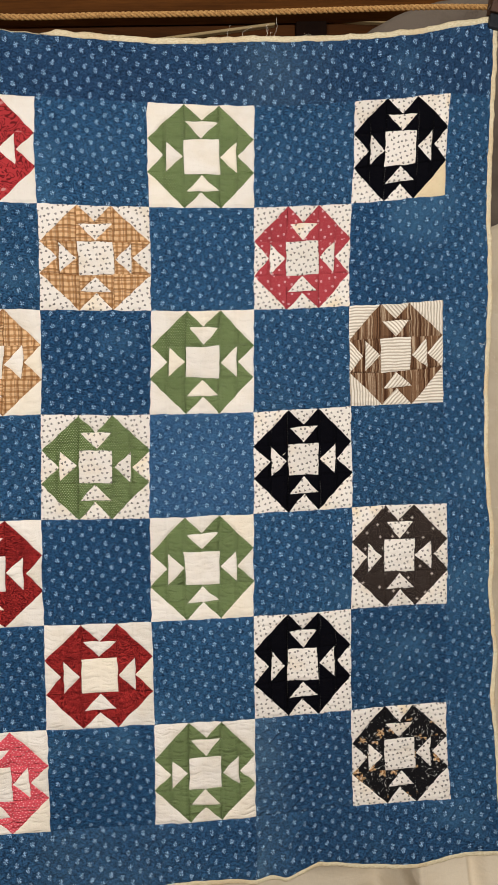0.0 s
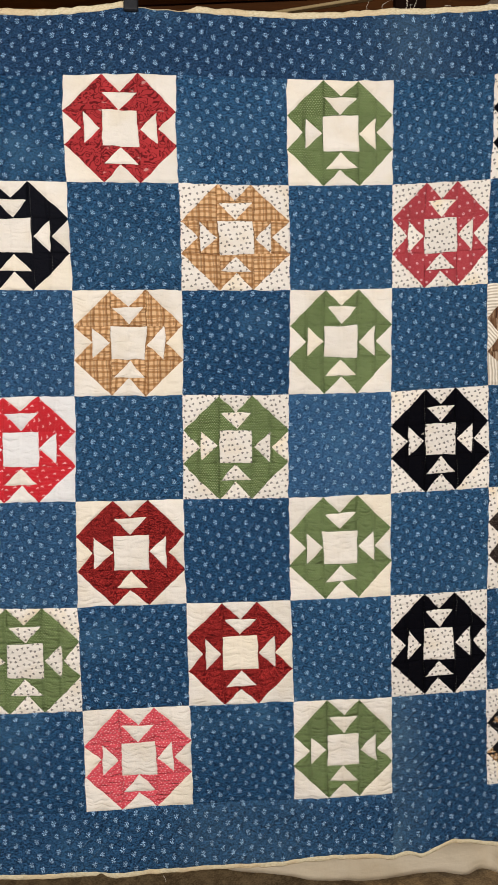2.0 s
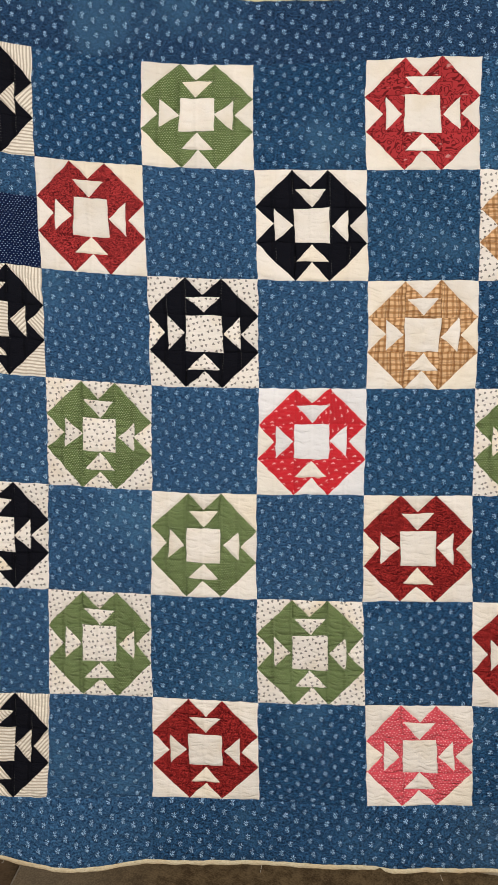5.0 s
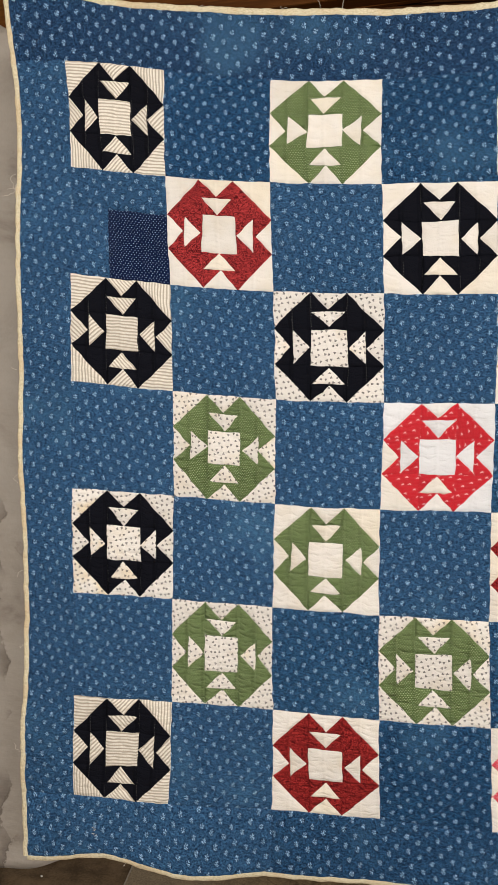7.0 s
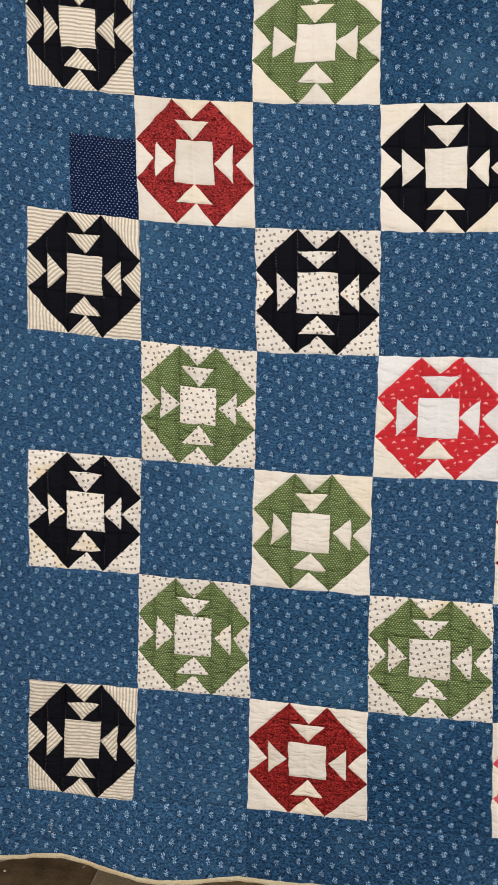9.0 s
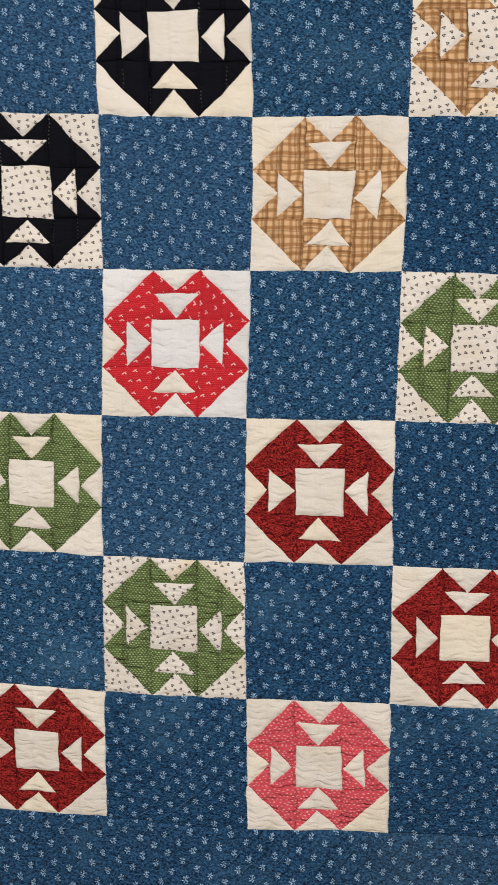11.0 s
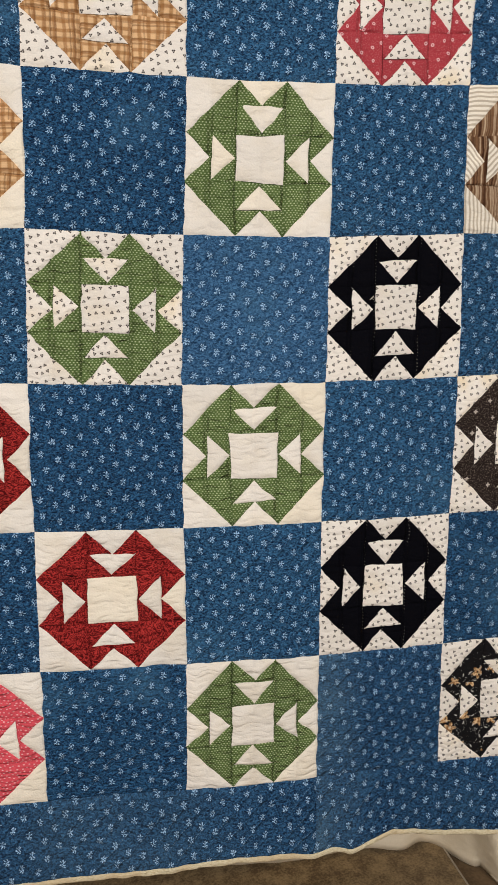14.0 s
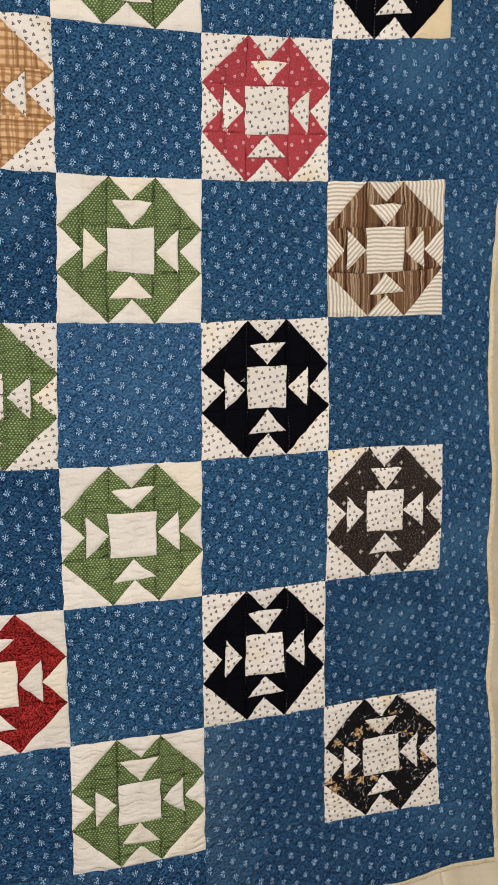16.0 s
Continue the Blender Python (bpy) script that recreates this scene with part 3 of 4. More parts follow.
left_edge = smooth_curve([(-0.86, -1.014), (-0.777, -1.014), (-0.695, -1.013), (-0.601, -1.012), (-0.519, -1.008), (-0.426, -1.006), (-0.277, -1.006),
                          (-0.175, -1.007), (-0.073, -1.012), (-0.028, -1.016), (0.139, -1.018), (0.36, -1.018), (0.545, -1.019), (0.632, -1.019),
                          (0.686, -1.021), (0.739, -1.027), (0.782, -1.034), (0.92, -1.052)])
right_edge = smooth_curve([(-0.86, 1.037), (-0.816, 1.039), (-0.709, 1.029), (-0.637, 1.026), (-0.564, 1.022), (-0.513, 1.018), (-0.463, 1.024), (-0.404, 1.029),
                           (-0.354, 1.024), (-0.304, 1.019), (-0.158, 1.016), (-0.072, 1.008), (0.116, 1.006), (0.326, 1.007), (0.53, 1.010), (0.7, 1.020), (0.92, 1.030)])
BORDER = 0.5       # the border's nominal width in squares


def cheb(n, x):
    return np.cos(n * np.arccos(np.clip(x, -1, 1)))


def wobble(x, z, fx, fz, seed):
    return np.array([noise.noise(Vector((a * fx, seed, b * fz))) for a, b in zip(x, z)])


def hang(u, v, dome=0.0, slant=0.0):
    """Places of the hanging cloth: u, v in squares from the pieced field's upper corner, dome 0 at a seam and 1 inside a patch."""
    u, v = np.asarray(u, dtype=float), np.asarray(v, dtype=float)
    uc, vc = np.clip(u, 0, COLS), np.clip(v, 0, ROWS)
    s, w = uc / 4.5 - 1, vc / 3.5 - 1
    x, z, y = (uc - 4.5) * B, (3.5 - vc) * B, np.zeros_like(uc)
    for i in range(9):
        for j in range(7):
            p = cheb(i, s) * cheb(j, w) * 0.001
            x, z = x + SLACK_X[i * 7 + j] * p, z + SLACK_Z[i * 7 + j] * p
    for i in range(5):
        for j in range(5):
            y = y + BELLY[i * 5 + j] * 0.001 * cheb(i, s) * cheb(j, w)
    zc = z - np.clip(v - ROWS, 0, None) * B + np.clip(-v, 0, None) * B
    x = x + np.clip(-u / BORDER, 0, 1.2) * (left_edge(zc) - x)
    x = x + np.clip((u - COLS) / BORDER, 0, 1.2) * (right_edge(zc) - x)
    z = z + np.clip(-v / BORDER, 0, 1.2) * (top_edge(x) - z)
    z = z + np.clip((v - ROWS) / BORDER, 0, 1.2) * (bottom_edge(x) - z)
    jx, jz = wobble(x, z, 17, 17, 3.1), wobble(x, z, 17, 17, 8.7)
    kx, kz = wobble(x, z, 55, 55, 6.1), wobble(x, z, 55, 55, 2.7)
    x, z = x + jx * 0.0018 + kx * 0.0017, z + jz * 0.0018 + kz * 0.0017
    # soft folds towards the hem and the free edges
    low = np.clip((-0.35 - z) / 0.5, 0, 1) ** 2
    y = y + low * (0.012 * np.sin(x * 10.5 + 0.14) + 0.003 * np.sin(x * 23 + 1.7))
    y = y + 0.006 * np.clip((np.abs(x) - 0.86) / 0.16, 0, 1) * np.sin(z * 13)
    # quilting in slanting rows, crinkles between them
    d = (x + z) / 0.0438 + 0.5 * wobble(x, z, 9, 9, 5.5)
    puff = np.abs(np.sin(d * math.pi)) ** 0.55
    crinkle = wobble(x, z, 48, 100, 1.3)
    y = y - (0.0012 * puff * slant + 0.0019 * crinkle + 0.0021) * np.asarray(dome)
    return np.stack([x, y, z + Z0], 1)


def patch_grid(corners, n):
    """Evenly split triangle or four-sided patch: places in squares, dome values and faces."""
    c = np.array(corners, dtype=float)
    pts, faces, near = [], [], []
    if len(c) == 3:
        row = {}
        for i in range(n + 1):
            for j in range(n + 1 - i):
                row[i, j] = len(pts)
                a, b = i / n, j / n
                pts.append(c[0] + (c[1] - c[0]) * a + (c[2] - c[0]) * b)
                size = np.linalg.norm(c[1] - c[0])
                near.append(min(a, b, 1 - a - b) * size * 0.7)
        for i in range(n):
            for j in range(n - i):
                faces.append((row[i, j], row[i + 1, j], row[i, j + 1]))
                if j < n - i - 1:
                    faces.append((row[i + 1, j], row[i + 1, j + 1], row[i, j + 1]))
    else:
        na, nb = n if isinstance(n, tuple) else (n, n)
        la, lb = np.linalg.norm(c[1] - c[0]), np.linalg.norm(c[3] - c[0])
        for i in range(na + 1):
            for j in range(nb + 1):
                a, b = i / na, j / nb
                pts.append(c[0] * (1 - a) * (1 - b) + c[1] * a * (1 - b) + c[2] * a * b + c[3] * (1 - a) * b)
                near.append(min(a * la, (1 - a) * la, b * lb, (1 - b) * lb))
        for i in range(na):
            for j in range(nb):
                k = i * (nb + 1) + j
                faces.append((k, k + nb + 1, k + nb + 2, k + 1))
    dome = np.clip(np.array(near) * B / 0.006, 0, 1)
    return np.array(pts), 1 - (1 - dome) ** 2, faces


rng = random.Random(11)


def sew(name, corners, n, fabric, parent, turn=0.0, label="", back=0.0):
    """One patch of cloth, its print turned by some degrees."""
    pts, dome, faces = patch_grid(corners, n)
    place = hang(pts[:, 0], pts[:, 1], dome, 1.0 if fabric.startswith("indigo") else 0.3)
    place[:, 1] += back
    a = radians(turn)
    flat = np.stack([pts[:, 0] * B, -pts[:, 1] * B], 1)
    shift = (rng.random() * 3, rng.random() * 3)
    uvs = np.stack([flat[:, 0] * math.cos(a) - flat[:, 1] * math.sin(a) + shift[0], flat[:, 0] * math.sin(a) + flat[:, 1] * math.cos(a) + shift[1]], 1)
    e1, e2 = np.array(corners[1]) - np.array(corners[0]), np.array(corners[2]) - np.array(corners[0])
    if e1[0] * e2[1] - e1[1] * e2[0] < 0:
        faces = [f[::-1] for f in faces]
    return mesh_object(name, place, faces, FABRIC[fabric], parent, label, uvs, seats=flat)


quilt = tagged(new("quilt"), "antique patchwork quilt of indigo squares and pieced blocks, clipped to rope", "quilt")

BLOCKS = {
    (0, 0): ("greyish", "stripe"), (2, 0): ("green", "muslin"), (4, 0): ("paisley", "muslin"), (6, 0): ("green", "muslin"), (8, 0): ("black", "dots"),
    (1, 1): ("crimson", "muslin"), (3, 1): ("greyish", "muslin"), (5, 1): ("plaid", "dots"), (7, 1): ("rose", "dots"),
    (0, 2): ("greyish", "stripe"), (2, 2): ("greyish", "dots"), (4, 2): ("plaid", "muslin"), (6, 2): ("green", "muslin"), (8, 2): ("brown_stripe", "stripe"),
    (1, 3): ("green", "dots"), (3, 3): ("red", "white"), (5, 3): ("green", "dots"), (7, 3): ("black", "dots"),
    (0, 4): ("greyish", "dots"), (2, 4): ("green", "muslin"), (4, 4): ("wine", "muslin"), (6, 4): ("green", "muslin"), (8, 4): ("speckled", "dots"),
    (1, 5): ("green", "dots"), (3, 5): ("green", "dots"), (5, 5): ("wine", "muslin"), (7, 5): ("black", "dots"),
    (0, 6): ("greyish", "stripe"), (2, 6): ("wine", "muslin"), (4, 6): ("pink", "muslin"), (6, 6): ("green", "muslin"), (8, 6): ("floral", "dots"),
}
WORDS = {"black": "black cotton", "greyish": "greyish black cotton", "green": "green pin-dot cotton", "paisley": "worn red paisley cotton", "crimson": "red squiggle-print cotton",
         "plaid": "tan plaid cotton", "rose": "rose red ring-print cotton", "brown_stripe": "brown striped cotton", "red": "bright red ticked cotton",
         "wine": "dark red squiggle-print cotton", "speckled": "speckled dark brown cotton", "pink": "pink pin-dot cotton", "floral": "black floral cotton",
         "stripe": "striped cream shirting", "muslin": "plain cream muslin", "dots": "dotted cream shirting", "white": "plain white cotton"}


def pieced_block(c, r, dark, light):
    """A nine-patch block with a light middle square, light corner triangles and two light triangles pointing in from each side."""
    moved = {}

    def spin(p, k):
        """A corner of the pattern, turned k quarters and sewn a little off true."""
        a, b = p
        for _ in range(k):
            a, b = 1 - b, a
        key = (round(a, 4), round(b, 4))
        if key not in moved:
            ja, jb = rng.gauss(0, 0.0055), rng.gauss(0, 0.0055)
            moved[key] = (a + (ja if 0.01 < a < 0.99 else 0), b + (jb if 0.01 < b < 0.99 else 0))
        return (c + moved[key][0], r + moved[key][1])

    pts, dome, faces = patch_grid([(c, r), (c + 1, r), (c + 1, r + 1), (c, r + 1)], 20)
    base = hang(pts[:, 0], pts[:, 1], 0.0)
    base[:, 1] += 0.0016
    block = mesh_object("pieced_block", base, faces, FABRIC[dark], quilt, "block of %s with %s" % (WORDS[dark], WORDS[light]), pts * B)
    t = 1 / 3 + rng.uniform(0.0, 0.012)
    h = t / 2
    sew("center_square", [spin((t, t), k) for k in range(4)], 16, light, block, rng.choice((0, 0, 180)))
    for k in range(4):
        ang = 90 * (k % 2) if light == "stripe" else 90 * rng.randrange(4)
        sew("corner_triangle", [spin((0, 0), k), spin((t, 0), k), spin((0, t), k)], 16, "tanned" if (c, r, k) == (8, 0, 2) else light, block, ang)
        dturn = 0 if dark in ("brown_stripe", "black", "greyish", "green", "pink") else 90 * (rng.random() < (0.5 if dark == "plaid" else 0.25))
        sew("inner_triangle", [spin((t, t), k), spin((0, t), k), spin((t, 0), k)], 16, dark, block, dturn)
        for lo, hi in ((0.0, h), (h, t)):
            tip = (0.5, hi - rng.uniform(0.006, 0.018))
            inset = 0.003 if lo == 0.0 else rng.uniform(0.008, 0.018)
            sew("goose_triangle", [spin((t + inset, lo), k), spin((1 - t - inset, lo), k), spin(tip, k)], 12, light, block, 45 + 90 * rng.randrange(4) if light == "stripe" else 90 * rng.randrange(4))
            for x0, x1 in ((t, t + inset), (1 - t, 1 - t - inset)):
                sturn = 0 if dark in ("brown_stripe", "black", "greyish", "green", "pink") else 90 * (rng.random() < 0.25)
                sew("side_triangle", [spin((x0, hi), k), spin((x0, lo), k), spin((x1, lo), k), spin(tip, k)], 10, dark, block, sturn)
    return block


FADED = {(6, 3)}
# deeper squares; in the lowest rows the tone includes dimmer light there
DEEP = {(1, 0), (3, 0), (3, 6), (5, 2), (5, 4), (5, 6), (7, 6), (4, 5), (8, 5), (8, 1)}
for (c, r), (dark, light) in BLOCKS.items():
    pieced_block(c, r, dark, light)
for c in range(COLS):
    for r in range(ROWS):
        if (c, r) not in BLOCKS:
            if (c, r) == (0, 1):
                # mended square: a navy patch fills its lower corner
                sew("plain_square", [(0, 1), (1, 1), (1, 1.36), (0, 1.36)], (40, 15), "indigo_soft", quilt, 0)
                sew("plain_square", [(0, 1.36), (0.38, 1.36), (0.38, 2), (0, 2)], (16, 26), "indigo_soft", quilt, 0)
                sew("mended_patch", [(0.38, 1.36), (1, 1.36), (1, 2), (0.38, 2)], 26, "navy", quilt, 0, "dark navy pin-dot mending patch")
            else:
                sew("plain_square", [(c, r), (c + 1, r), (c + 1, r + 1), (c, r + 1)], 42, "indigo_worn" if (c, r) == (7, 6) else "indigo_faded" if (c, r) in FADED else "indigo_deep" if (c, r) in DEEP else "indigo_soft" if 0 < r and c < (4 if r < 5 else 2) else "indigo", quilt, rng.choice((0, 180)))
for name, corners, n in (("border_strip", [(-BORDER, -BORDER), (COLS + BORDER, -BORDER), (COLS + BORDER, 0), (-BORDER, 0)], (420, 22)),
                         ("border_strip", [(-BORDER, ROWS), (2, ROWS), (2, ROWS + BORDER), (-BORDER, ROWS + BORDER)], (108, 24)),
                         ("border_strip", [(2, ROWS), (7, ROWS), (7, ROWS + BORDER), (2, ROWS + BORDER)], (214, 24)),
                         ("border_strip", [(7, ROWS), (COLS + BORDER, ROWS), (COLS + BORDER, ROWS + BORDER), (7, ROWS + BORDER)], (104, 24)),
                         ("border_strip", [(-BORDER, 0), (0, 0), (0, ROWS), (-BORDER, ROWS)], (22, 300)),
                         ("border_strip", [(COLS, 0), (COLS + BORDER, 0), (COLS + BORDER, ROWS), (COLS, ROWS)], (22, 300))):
    sew(name, corners, n, "indigo_worn" if corners[0][0] == 7 else "indigo_soft" if corners[0] in ((-BORDER, ROWS), (-BORDER, 0)) else "indigo_hem_shaded" if corners[0][1] == ROWS else "indigo_head_shaded" if corners[0][1] < 0 else "indigo", quilt, 0)


def bind(u0, v0, u1, v1, out, n, width):
    """A folded strip of binding along one edge; out is the way off the quilt, width a function of the place along the edge."""
    a = np.linspace(0, 1, n + 1)
    edge = hang(u0 + (u1 - u0) * a, v0 + (v1 - v0) * a)
    verts, faces, uvs = [], [], []
    profile = ((-0.1, -0.0006), (0.05, -0.0016), (0.75, -0.0017), (1.0, 0.0006), (0.9, 0.0034), (0.3, 0.0042), (-0.1, 0.0040))
    for i, p in enumerate(edge):
        wd = width(p[0], p[2]) * (1 + 0.2 * noise.noise(Vector((p[0] * 40, 2.2, p[2] * 40))) + 0.06 * noise.noise(Vector((p[0] * 170, 7.2, p[2] * 170))))
        for o, d in profile:
            verts.append((p[0] + out[0] * o * wd, p[1] + d, p[2] + out[1] * o * wd))
            uvs.append((a[i] * 2, o * 0.01))
    m = len(profile)
    for i in range(n):
        for k in range(m):
            q = i * m
            faces.append((q + k, q + (k + 1) % m, q + m + (k + 1) % m, q + m + k))
    return mesh_object("binding", verts, faces, FABRIC["binding"], quilt, "narrow cream cotton binding, slightly frayed", uvs)


def top_width(x, z):
    fold = 1 if x < 0 or x > 0.135 else 0.12 if 0.02 < x < 0.105 else (x - 0.105) / 0.03 if x >= 0.105 else 1 - x / 0.02
    return 0.0115 * max(0.05, fold) * (0.2 if x < -0.93 else 1)


def hem_width(x, z):
    """Even, but worn through at one place and loose beside it."""
    worn_gap = 1 - 0.88 * math.exp(-((x + 0.069) / 0.007) ** 2)
    return 0.0090 * worn_gap * (1 + 0.35 * math.exp(-((x + 0.040) / 0.008) ** 2))


bind(-BORDER, -BORDER, COLS + BORDER, -BORDER, (0, 1), 800, top_width)
bind(-BORDER, ROWS + BORDER, COLS + BORDER, ROWS + BORDER, (0, -1), 800, hem_width)
bind(-BORDER, -BORDER, -BORDER, ROWS + BORDER, (-1, 0), 680, lambda x, z: 0.0095)
bind(COLS + BORDER, -BORDER, COLS + BORDER, ROWS + BORDER, (1, 0), 680, lambda x, z: 0.0095)

# ---- rope, clips and sheets ----
rope_line = smooth_curve([(-3.02, 1.08), (-2.6, 1.05), (-1.6, 0.985), (-1.04, 0.935), (-0.5, 0.893), (-0.112, 0.866), (0.01, 0.861), (0.244, 0.880), (0.514, 0.904), (0.725, 0.926),
                          (0.963, 0.949), (1.03, 0.953), (1.6, 1.01), (2.6, 1.12), (3.02, 1.165)])
rope = tagged(new("rope"), "thick twisted golden sisal rope strung across above the quilt", "rope")
for k in range(3):
    path = []
    for i in range(2000):
        x = -3.02 + 6.04 * i / 1999
        a = x / 0.033 * 2 * math.pi + k * 2 * math.pi / 3
        path.append((x, 0.019 + 0.0031 * math.cos(a), Z0 + float(rope_line(x)) + 0.0031 * math.sin(a)))
    v, f = tube(path, 0.0030, 8)
    mesh_object("strand", v, f, SISAL, rope)


def clamp(x, z, lean):
    thing = tagged(new("clip"), "black rubber-jawed clip with brown wooden lever gripping the quilt edge", "clip", "clips on the rope")
    thing.matrix_world = pose(x, 0.0, Z0 + z, 0, lean, 0)
    for front in (-1, 1):
        jaw = box_bm(-0.0138, 0.0138, -0.0065, 0.0065, -0.024, 0.007, 0.005, 3)
        lever = box_bm(-0.011, 0.011, -0.0035, 0.0035, 0.012, 0.072, 0.0025, 2)
        for vert in lever.verts:
            k = (vert.co.z - 0.012) / 0.06
            vert.co.x *= 1.25 - 0.45 * k
            vert.co.y += front * 0.010 * k
        ring, faces = tube([(0.0045 * math.cos(a * math.pi / 8), 0, 0.055 + 0.0045 * math.sin(a * math.pi / 8)) for a in range(17)], 0.0016, 6)
        for bm, name, material in ((jaw, "jaw", RUBBER), (lever, "lever", WOOD_CLIP)):
            bmesh.ops.translate(bm, verts=bm.verts, vec=(0, front * 0.0078, 0))
            arm = part(name, bm, material, thing)
        eye = mesh_object("eyelet", [(p[0], p[1] + front * 0.0172, p[2]) for p in ring], faces, STEEL, arm, "small steel eyelet")
    coil = []
    for i in range(90):
        a = i / 89
        coil.append((-0.012 + 0.024 * a, 0.0055 * math.cos(a * 10 * math.pi), 0.024 + 0.0055 * math.sin(a * 10 * math.pi)))
    v, f = tube(coil, 0.0011, 6)
    mesh_object("spring", v, f, STEEL, thing)


clamp(0.012, 0.838, 0)
clamp(1.03, 0.915, 8)
clamp(-1.04, 0.900, -4)


def drop_cloth(name, label, material, x0, x1, top, hem, depth, n=(120, 90)):
    verts, faces, back = [], [], []
    for i in range(n[0] + 1):
        x = x0 + (x1 - x0) * i / n[0]
        a, b = float(hem(x)), float(top(x))
        for j in range(n[1] + 1):
            z = a + (b - a) * j / n[1]
            y = depth(x, z)
            verts.append((x, y, z))
            back.append((x, y + 0.003, z))
    m = n[1] + 1
    for i in range(n[0]):
        for j in range(n[1]):
            k = i * m + j
            faces.append((k, k + m, k + m + 1, k + 1))
    q = len(verts)
    faces += [tuple(a + q for a in f[::-1]) for f in faces]
    for i in range(n[0]):
        faces.append((i * m, i * m + q, (i + 1) * m + q, (i + 1) * m))
        faces.append((i * m + n[1], (i + 1) * m + n[1], (i + 1) * m + n[1] + q, i * m + n[1] + q))
    for j in range(n[1]):
        faces.append((j, j + 1, j + 1 + q, j + q))
        k = n[0] * m + j
        faces.append((k, k + q, k + 1 + q, k + 1))
    return tagged(mesh_object(name, verts + back, faces, material), label, "sheet")


def fold_left(x, z):
    return 0.30 + 0.018 * math.sin(x * 9 + z * 1.5) + 0.03 * noise.noise(Vector((x * 3, 1, z * 2))) + 0.012 * noise.noise(Vector((x * 9, 4, z * 9)))


def ease(x, lo, hi):
    k = min(1.0, max(0.0, (x - lo) / (hi - lo)))
    return k * k * (3 - 2 * k)


def fold_right(x, z):
    """Depth of the cream sheet: flat behind the quilt, then a pleat that comes forward and spreads onto the floor."""
    low = 1 - ease(z, 0.05, 0.75)
    edge = 0.921 + 0.28 * max(0.0, 0.113 - z) - 0.03 * max(0.0, z - 0.113)
    y = 0.33 + 0.02 * ease(x, 0.80, 0.87) * low - 0.085 * ease(x, 0.87, 0.94) * low - 0.03 * ease(x, 0.86, 0.95) * (1 - low)
    y -= (0.055 * low + 0.02) * ease(x, edge - 0.004, edge + 0.010)
    y -= 0.05 * low * ease(x, 0.95, 1.04) * (1 - ease(z, 0.0, 0.16))
    y += (0.020 * low + 0.006) * ease(x, 1.052, 1.060) * (1 - ease(x, 1.064, 1.10))
    y -= 0.04 * low * ease(x, 1.07, 1.15)
    y += 0.006 * math.sin(x * 12 + z) + 0.02 * noise.noise(Vector((x * 3, 7, z * 1.5))) + 0.008 * noise.noise(Vector((x * 8, 9, z * 6)))
    return y + 0.004 * noise.noise(Vector((x * 22 + z * 9, 3, z * 14)))


drop_cloth("sheet", "wrinkled grey-beige sheet with water stains hanging behind the quilt", SHEET_GREY, -2.6, -0.62,
           smooth_curve([(-2.6, 2.752), (-1.9, 2.5), (-1.5, 2.28), (-1.232, Z0 + 0.988), (-1.174, Z0 + 0.953), (-0.62, Z0 + 0.7)]),
           smooth_curve([(-2.6, 0.02), (-1.6, 0.03), (-1.231, 0.045), (-1.12, 0.06), (-1.0, 0.11), (-0.62, 0.3)]), fold_left)
# upper right part of the sheeting: a darker piece with the same folds
drop_cloth("sheet", "darker taupe upper piece of sheet high behind the quilt", SHEET_UPPER, 0.3, 2.6,
           smooth_curve([(0.3, 1.98), (0.6, 2.07), (0.855, 2.178), (0.975, 2.236), (1.1, 2.272), (1.6, 2.43), (2.0, 2.58), (2.6, 2.742)]),
           smooth_curve([(0.3, 1.2), (2.6, 1.3)]), lambda x, z: fold_right(x, z) + 0.035)
drop_cloth("sheet", "creased cream sheet draped down to the floor behind quilt", SHEET_CREAM, 0.15, 2.6,
           smooth_curve([(0.15, 1.37), (0.3, 1.40), (0.9, 1.56), (1.2, 1.70), (1.6, 1.78), (2.6, 1.9)]),
           smooth_curve([(0.15, 0.09), (0.20, 0.062), (0.29, 0.050), (0.36, 0.038), (0.43, 0.024), (0.48, 0.018), (0.56, 0.010), (0.62, 0.010), (0.68, 0.014), (0.73, 0.018), (0.80, 0.010), (0.845, 0.015), (0.88, 0.005), (0.91, 0.003), (0.96, 0.003), (1.05, 0.003), (1.3, 0.003), (2.6, 0.003)]), fold_right, (440, 110))

for p0, p1, height in (((0.330, 2.400), (0.728, 2.480), 0.009), ((0.907, 2.507), (1.145, 2.515), 0.010), ((-0.75, 2.36), (0.39, 2.474), 0.022)):
    length = math.hypot(p1[0] - p0[0], p1[1] - p0[1])
    bm = box_bm(0, length, 0, 0.02, -height / 2, height / 2, 0.002, 1)
    ob = tagged(part("lath", bm, WOOD_PALE if height < 0.02 else WOOD_BEAM, None), "thin pale wooden lath nailed on the dark wall" if height < 0.02 else "brown wooden batten nailed on the dark wall", "lath")
    ob.matrix_world = pose(p0[0], 0.88, p0[1], 0, -math.degrees(math.atan2(p1[1] - p0[1], p1[0] - p0[0])), 0)
tagged(part("batten", box_bm(0.795, 0.895, 0.875, 0.9, 2.30, 2.56, 0.003), WOOD_BLACK, None), "short dark wooden batten nailed upright on the wall", "batten")

# ---- loose threads along the binding ----
trng = random.Random(5)


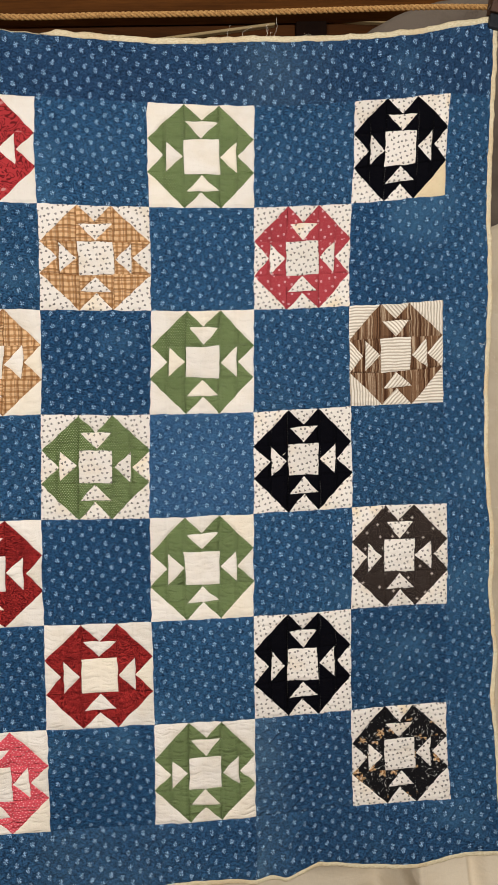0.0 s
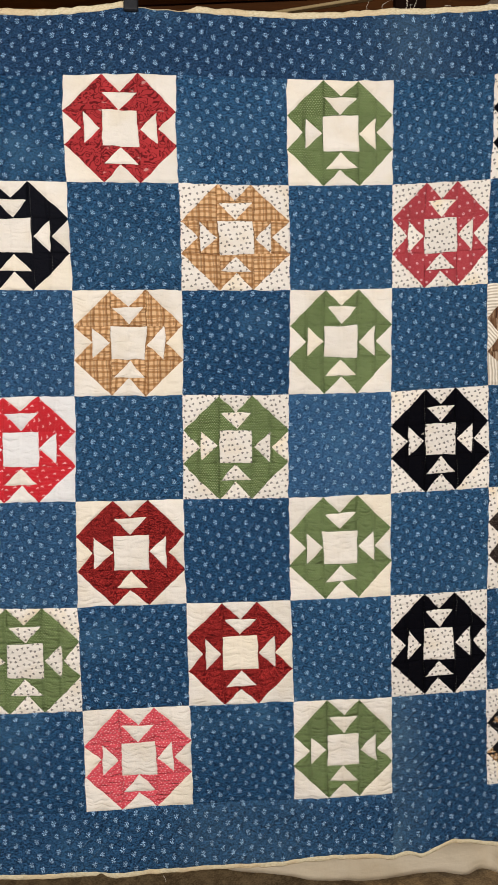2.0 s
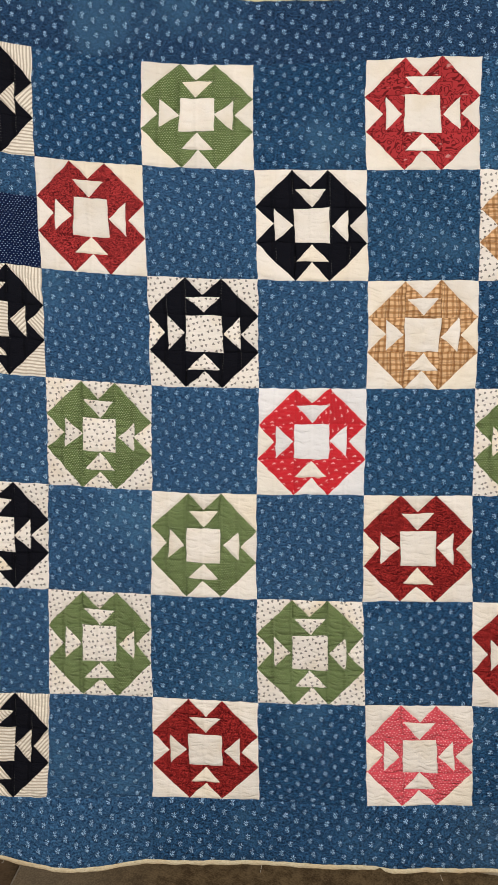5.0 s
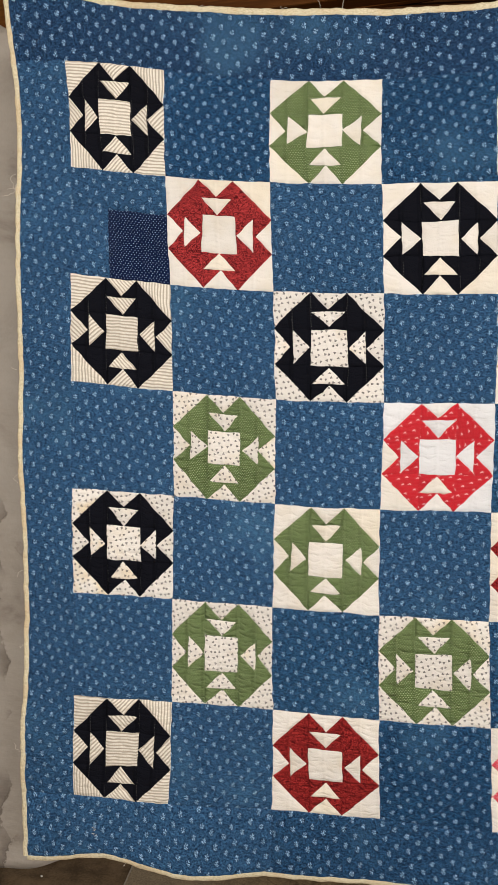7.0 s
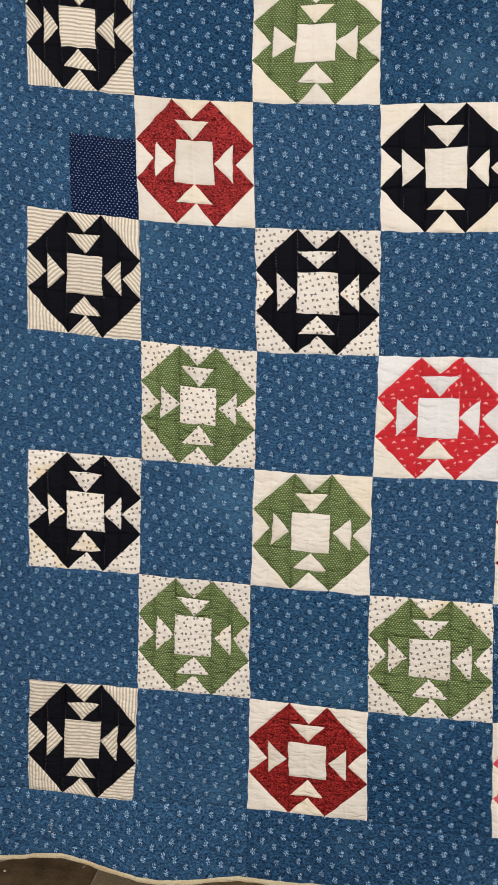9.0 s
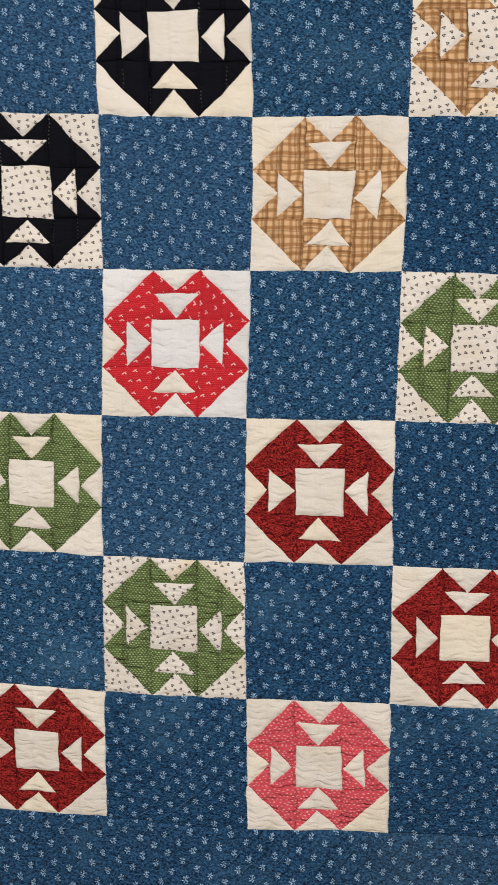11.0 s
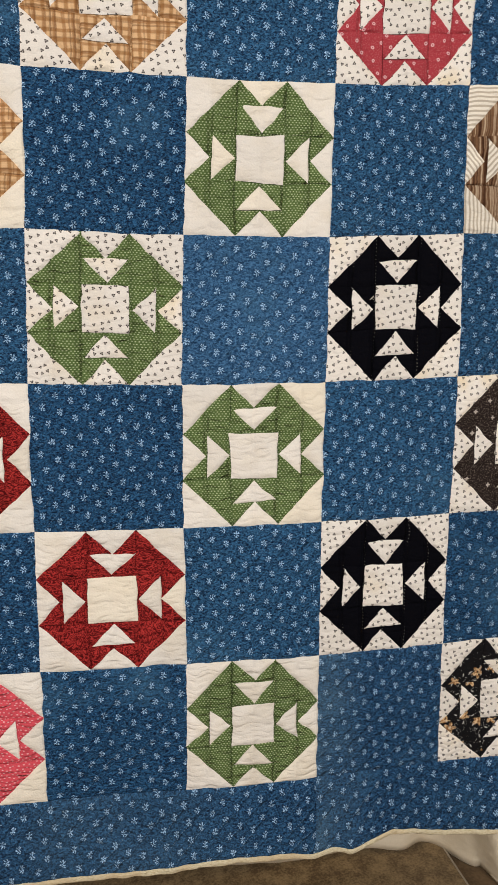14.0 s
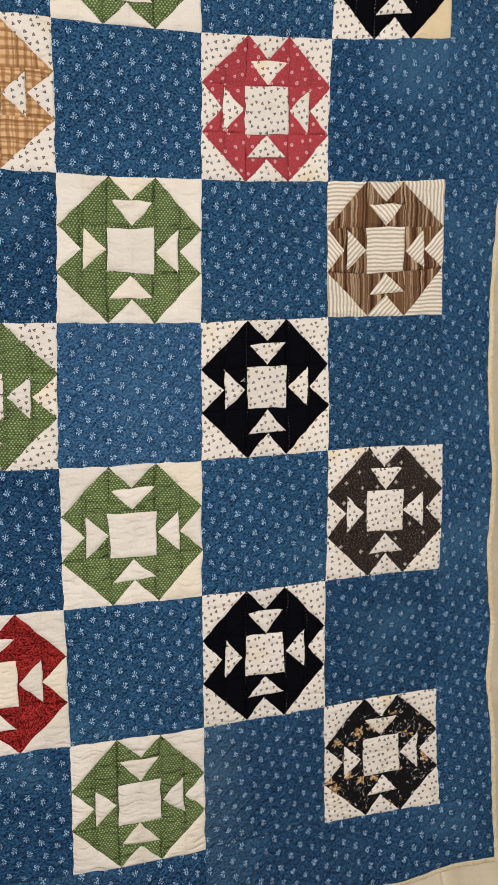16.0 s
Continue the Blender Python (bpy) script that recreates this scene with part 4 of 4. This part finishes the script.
def thread(x, y, z, way, length, curl):
    """A frayed thread that leaves the binding at a place and wanders off."""
    path, p, d = [], Vector((x, y, z)), Vector((way[0], -0.25, way[1])).normalized()
    turn = Vector((trng.uniform(-1, 1), trng.uniform(-0.4, 0.2), trng.uniform(-1, 1)))
    for i in range(20):
        path.append(p.copy())
        p = p + d * (length / 19)
        d = (d + turn * curl / 19 + Vector((trng.uniform(-1, 1), 0, trng.uniform(-1, 1))) * 0.55).normalized()
    v, f = tube(path, 0.00028, 5)
    mesh_object("loose_thread", v, f, THREAD, quilt, "fine pale frayed thread")


for x in (0.545, 0.55, 0.556, 0.562, 0.50, 0.47, -0.44, -0.40, -0.66, -0.58, -0.22, 0.3, -0.5, 0.64):
    thread(x, -0.001, Z0 + float(top_edge(x)) + 0.009, (trng.uniform(-0.6, 0.6), 1), trng.uniform(0.012, 0.04), 2.5)
for z, n in ((0.53, 0.06), (-0.075, 0.035), (-0.25, 0.02), (-0.62, 0.03), (0.15, 0.015), (-0.4, 0.018)):
    thread(float(left_edge(z)) - 0.009, -0.001, Z0 + z, (-1, trng.uniform(-0.5, 0.3)), n, 2.0)
for z in (0.505, 0.508, 0.511):
    thread(float(left_edge(z)) - 0.008, -0.001, Z0 + z, (-0.5, -1), trng.uniform(0.028, 0.04), 0.4)
for z in (0.33, 0.25, 0.21, 0.1, -0.1, -0.5, -0.3):
    thread(float(right_edge(z)) + 0.008, -0.001, Z0 + z, (1, trng.uniform(-0.6, 0.6)), trng.uniform(0.012, 0.04), 2.5)
for x in (-0.8, -0.3, 0.05):
    thread(x, -0.001, Z0 + float(bottom_edge(x)) - 0.008, (trng.uniform(-0.6, 0.6), -1), trng.uniform(0.01, 0.022), 2.0)
for k in range(6):
    thread(-0.862 + trng.uniform(-0.004, 0.004), -0.014, Z0 - 0.765 + trng.uniform(-0.006, 0.006), (trng.uniform(-1, 1), trng.uniform(-1, 1)), 0.006, 9.0)
for k in range(4):
    thread(0.575, -0.013, Z0 + 0.012, (trng.uniform(-1, 1), trng.uniform(-1, 1)), 0.005, 12.0)
for z in (0.335, 0.30, 0.26, 0.235, 0.19):
    thread(float(right_edge(z)) + 0.007, -0.001, Z0 + z, (0.35, -1), trng.uniform(0.03, 0.075), 3.5)


# ---- bits on the floor ----
block = box_bm(-0.05, 0.05, -0.018, 0.018, 0.0, 0.016, 0.006, 3)
scrap = tagged(part("wood_offcut", block, solid("tan_offcut", "74491f", "8a5c30", 14.0, 0.6, 0.0004, (0.3, 1, 3)), None), "small tan wooden offcut lying on the dark floor", "offcut")
scrap.matrix_world = pose(-1.268, 0.312, 0, 0, 0, -14)
for x, y, size in ((-1.125, 0.368, 0.003), (-1.02, 0.30, 0.0025)):
    bm = bmesh.new()
    bmesh.ops.create_icosphere(bm, subdivisions=2, radius=size)
    for vert in bm.verts:
        vert.co *= 1 + 0.5 * noise.noise(vert.co * 400 + Vector((x * 50, 0, 0)))
        vert.co.z = max(vert.co.z * 0.5 + size * 0.35, 0)
    ob = tagged(part("lint_fluff", bm, THREAD, None), "tiny pale tuft of lint on the dark floor", "lint", "lint on the floor")
    ob.location = (x, y, 0)
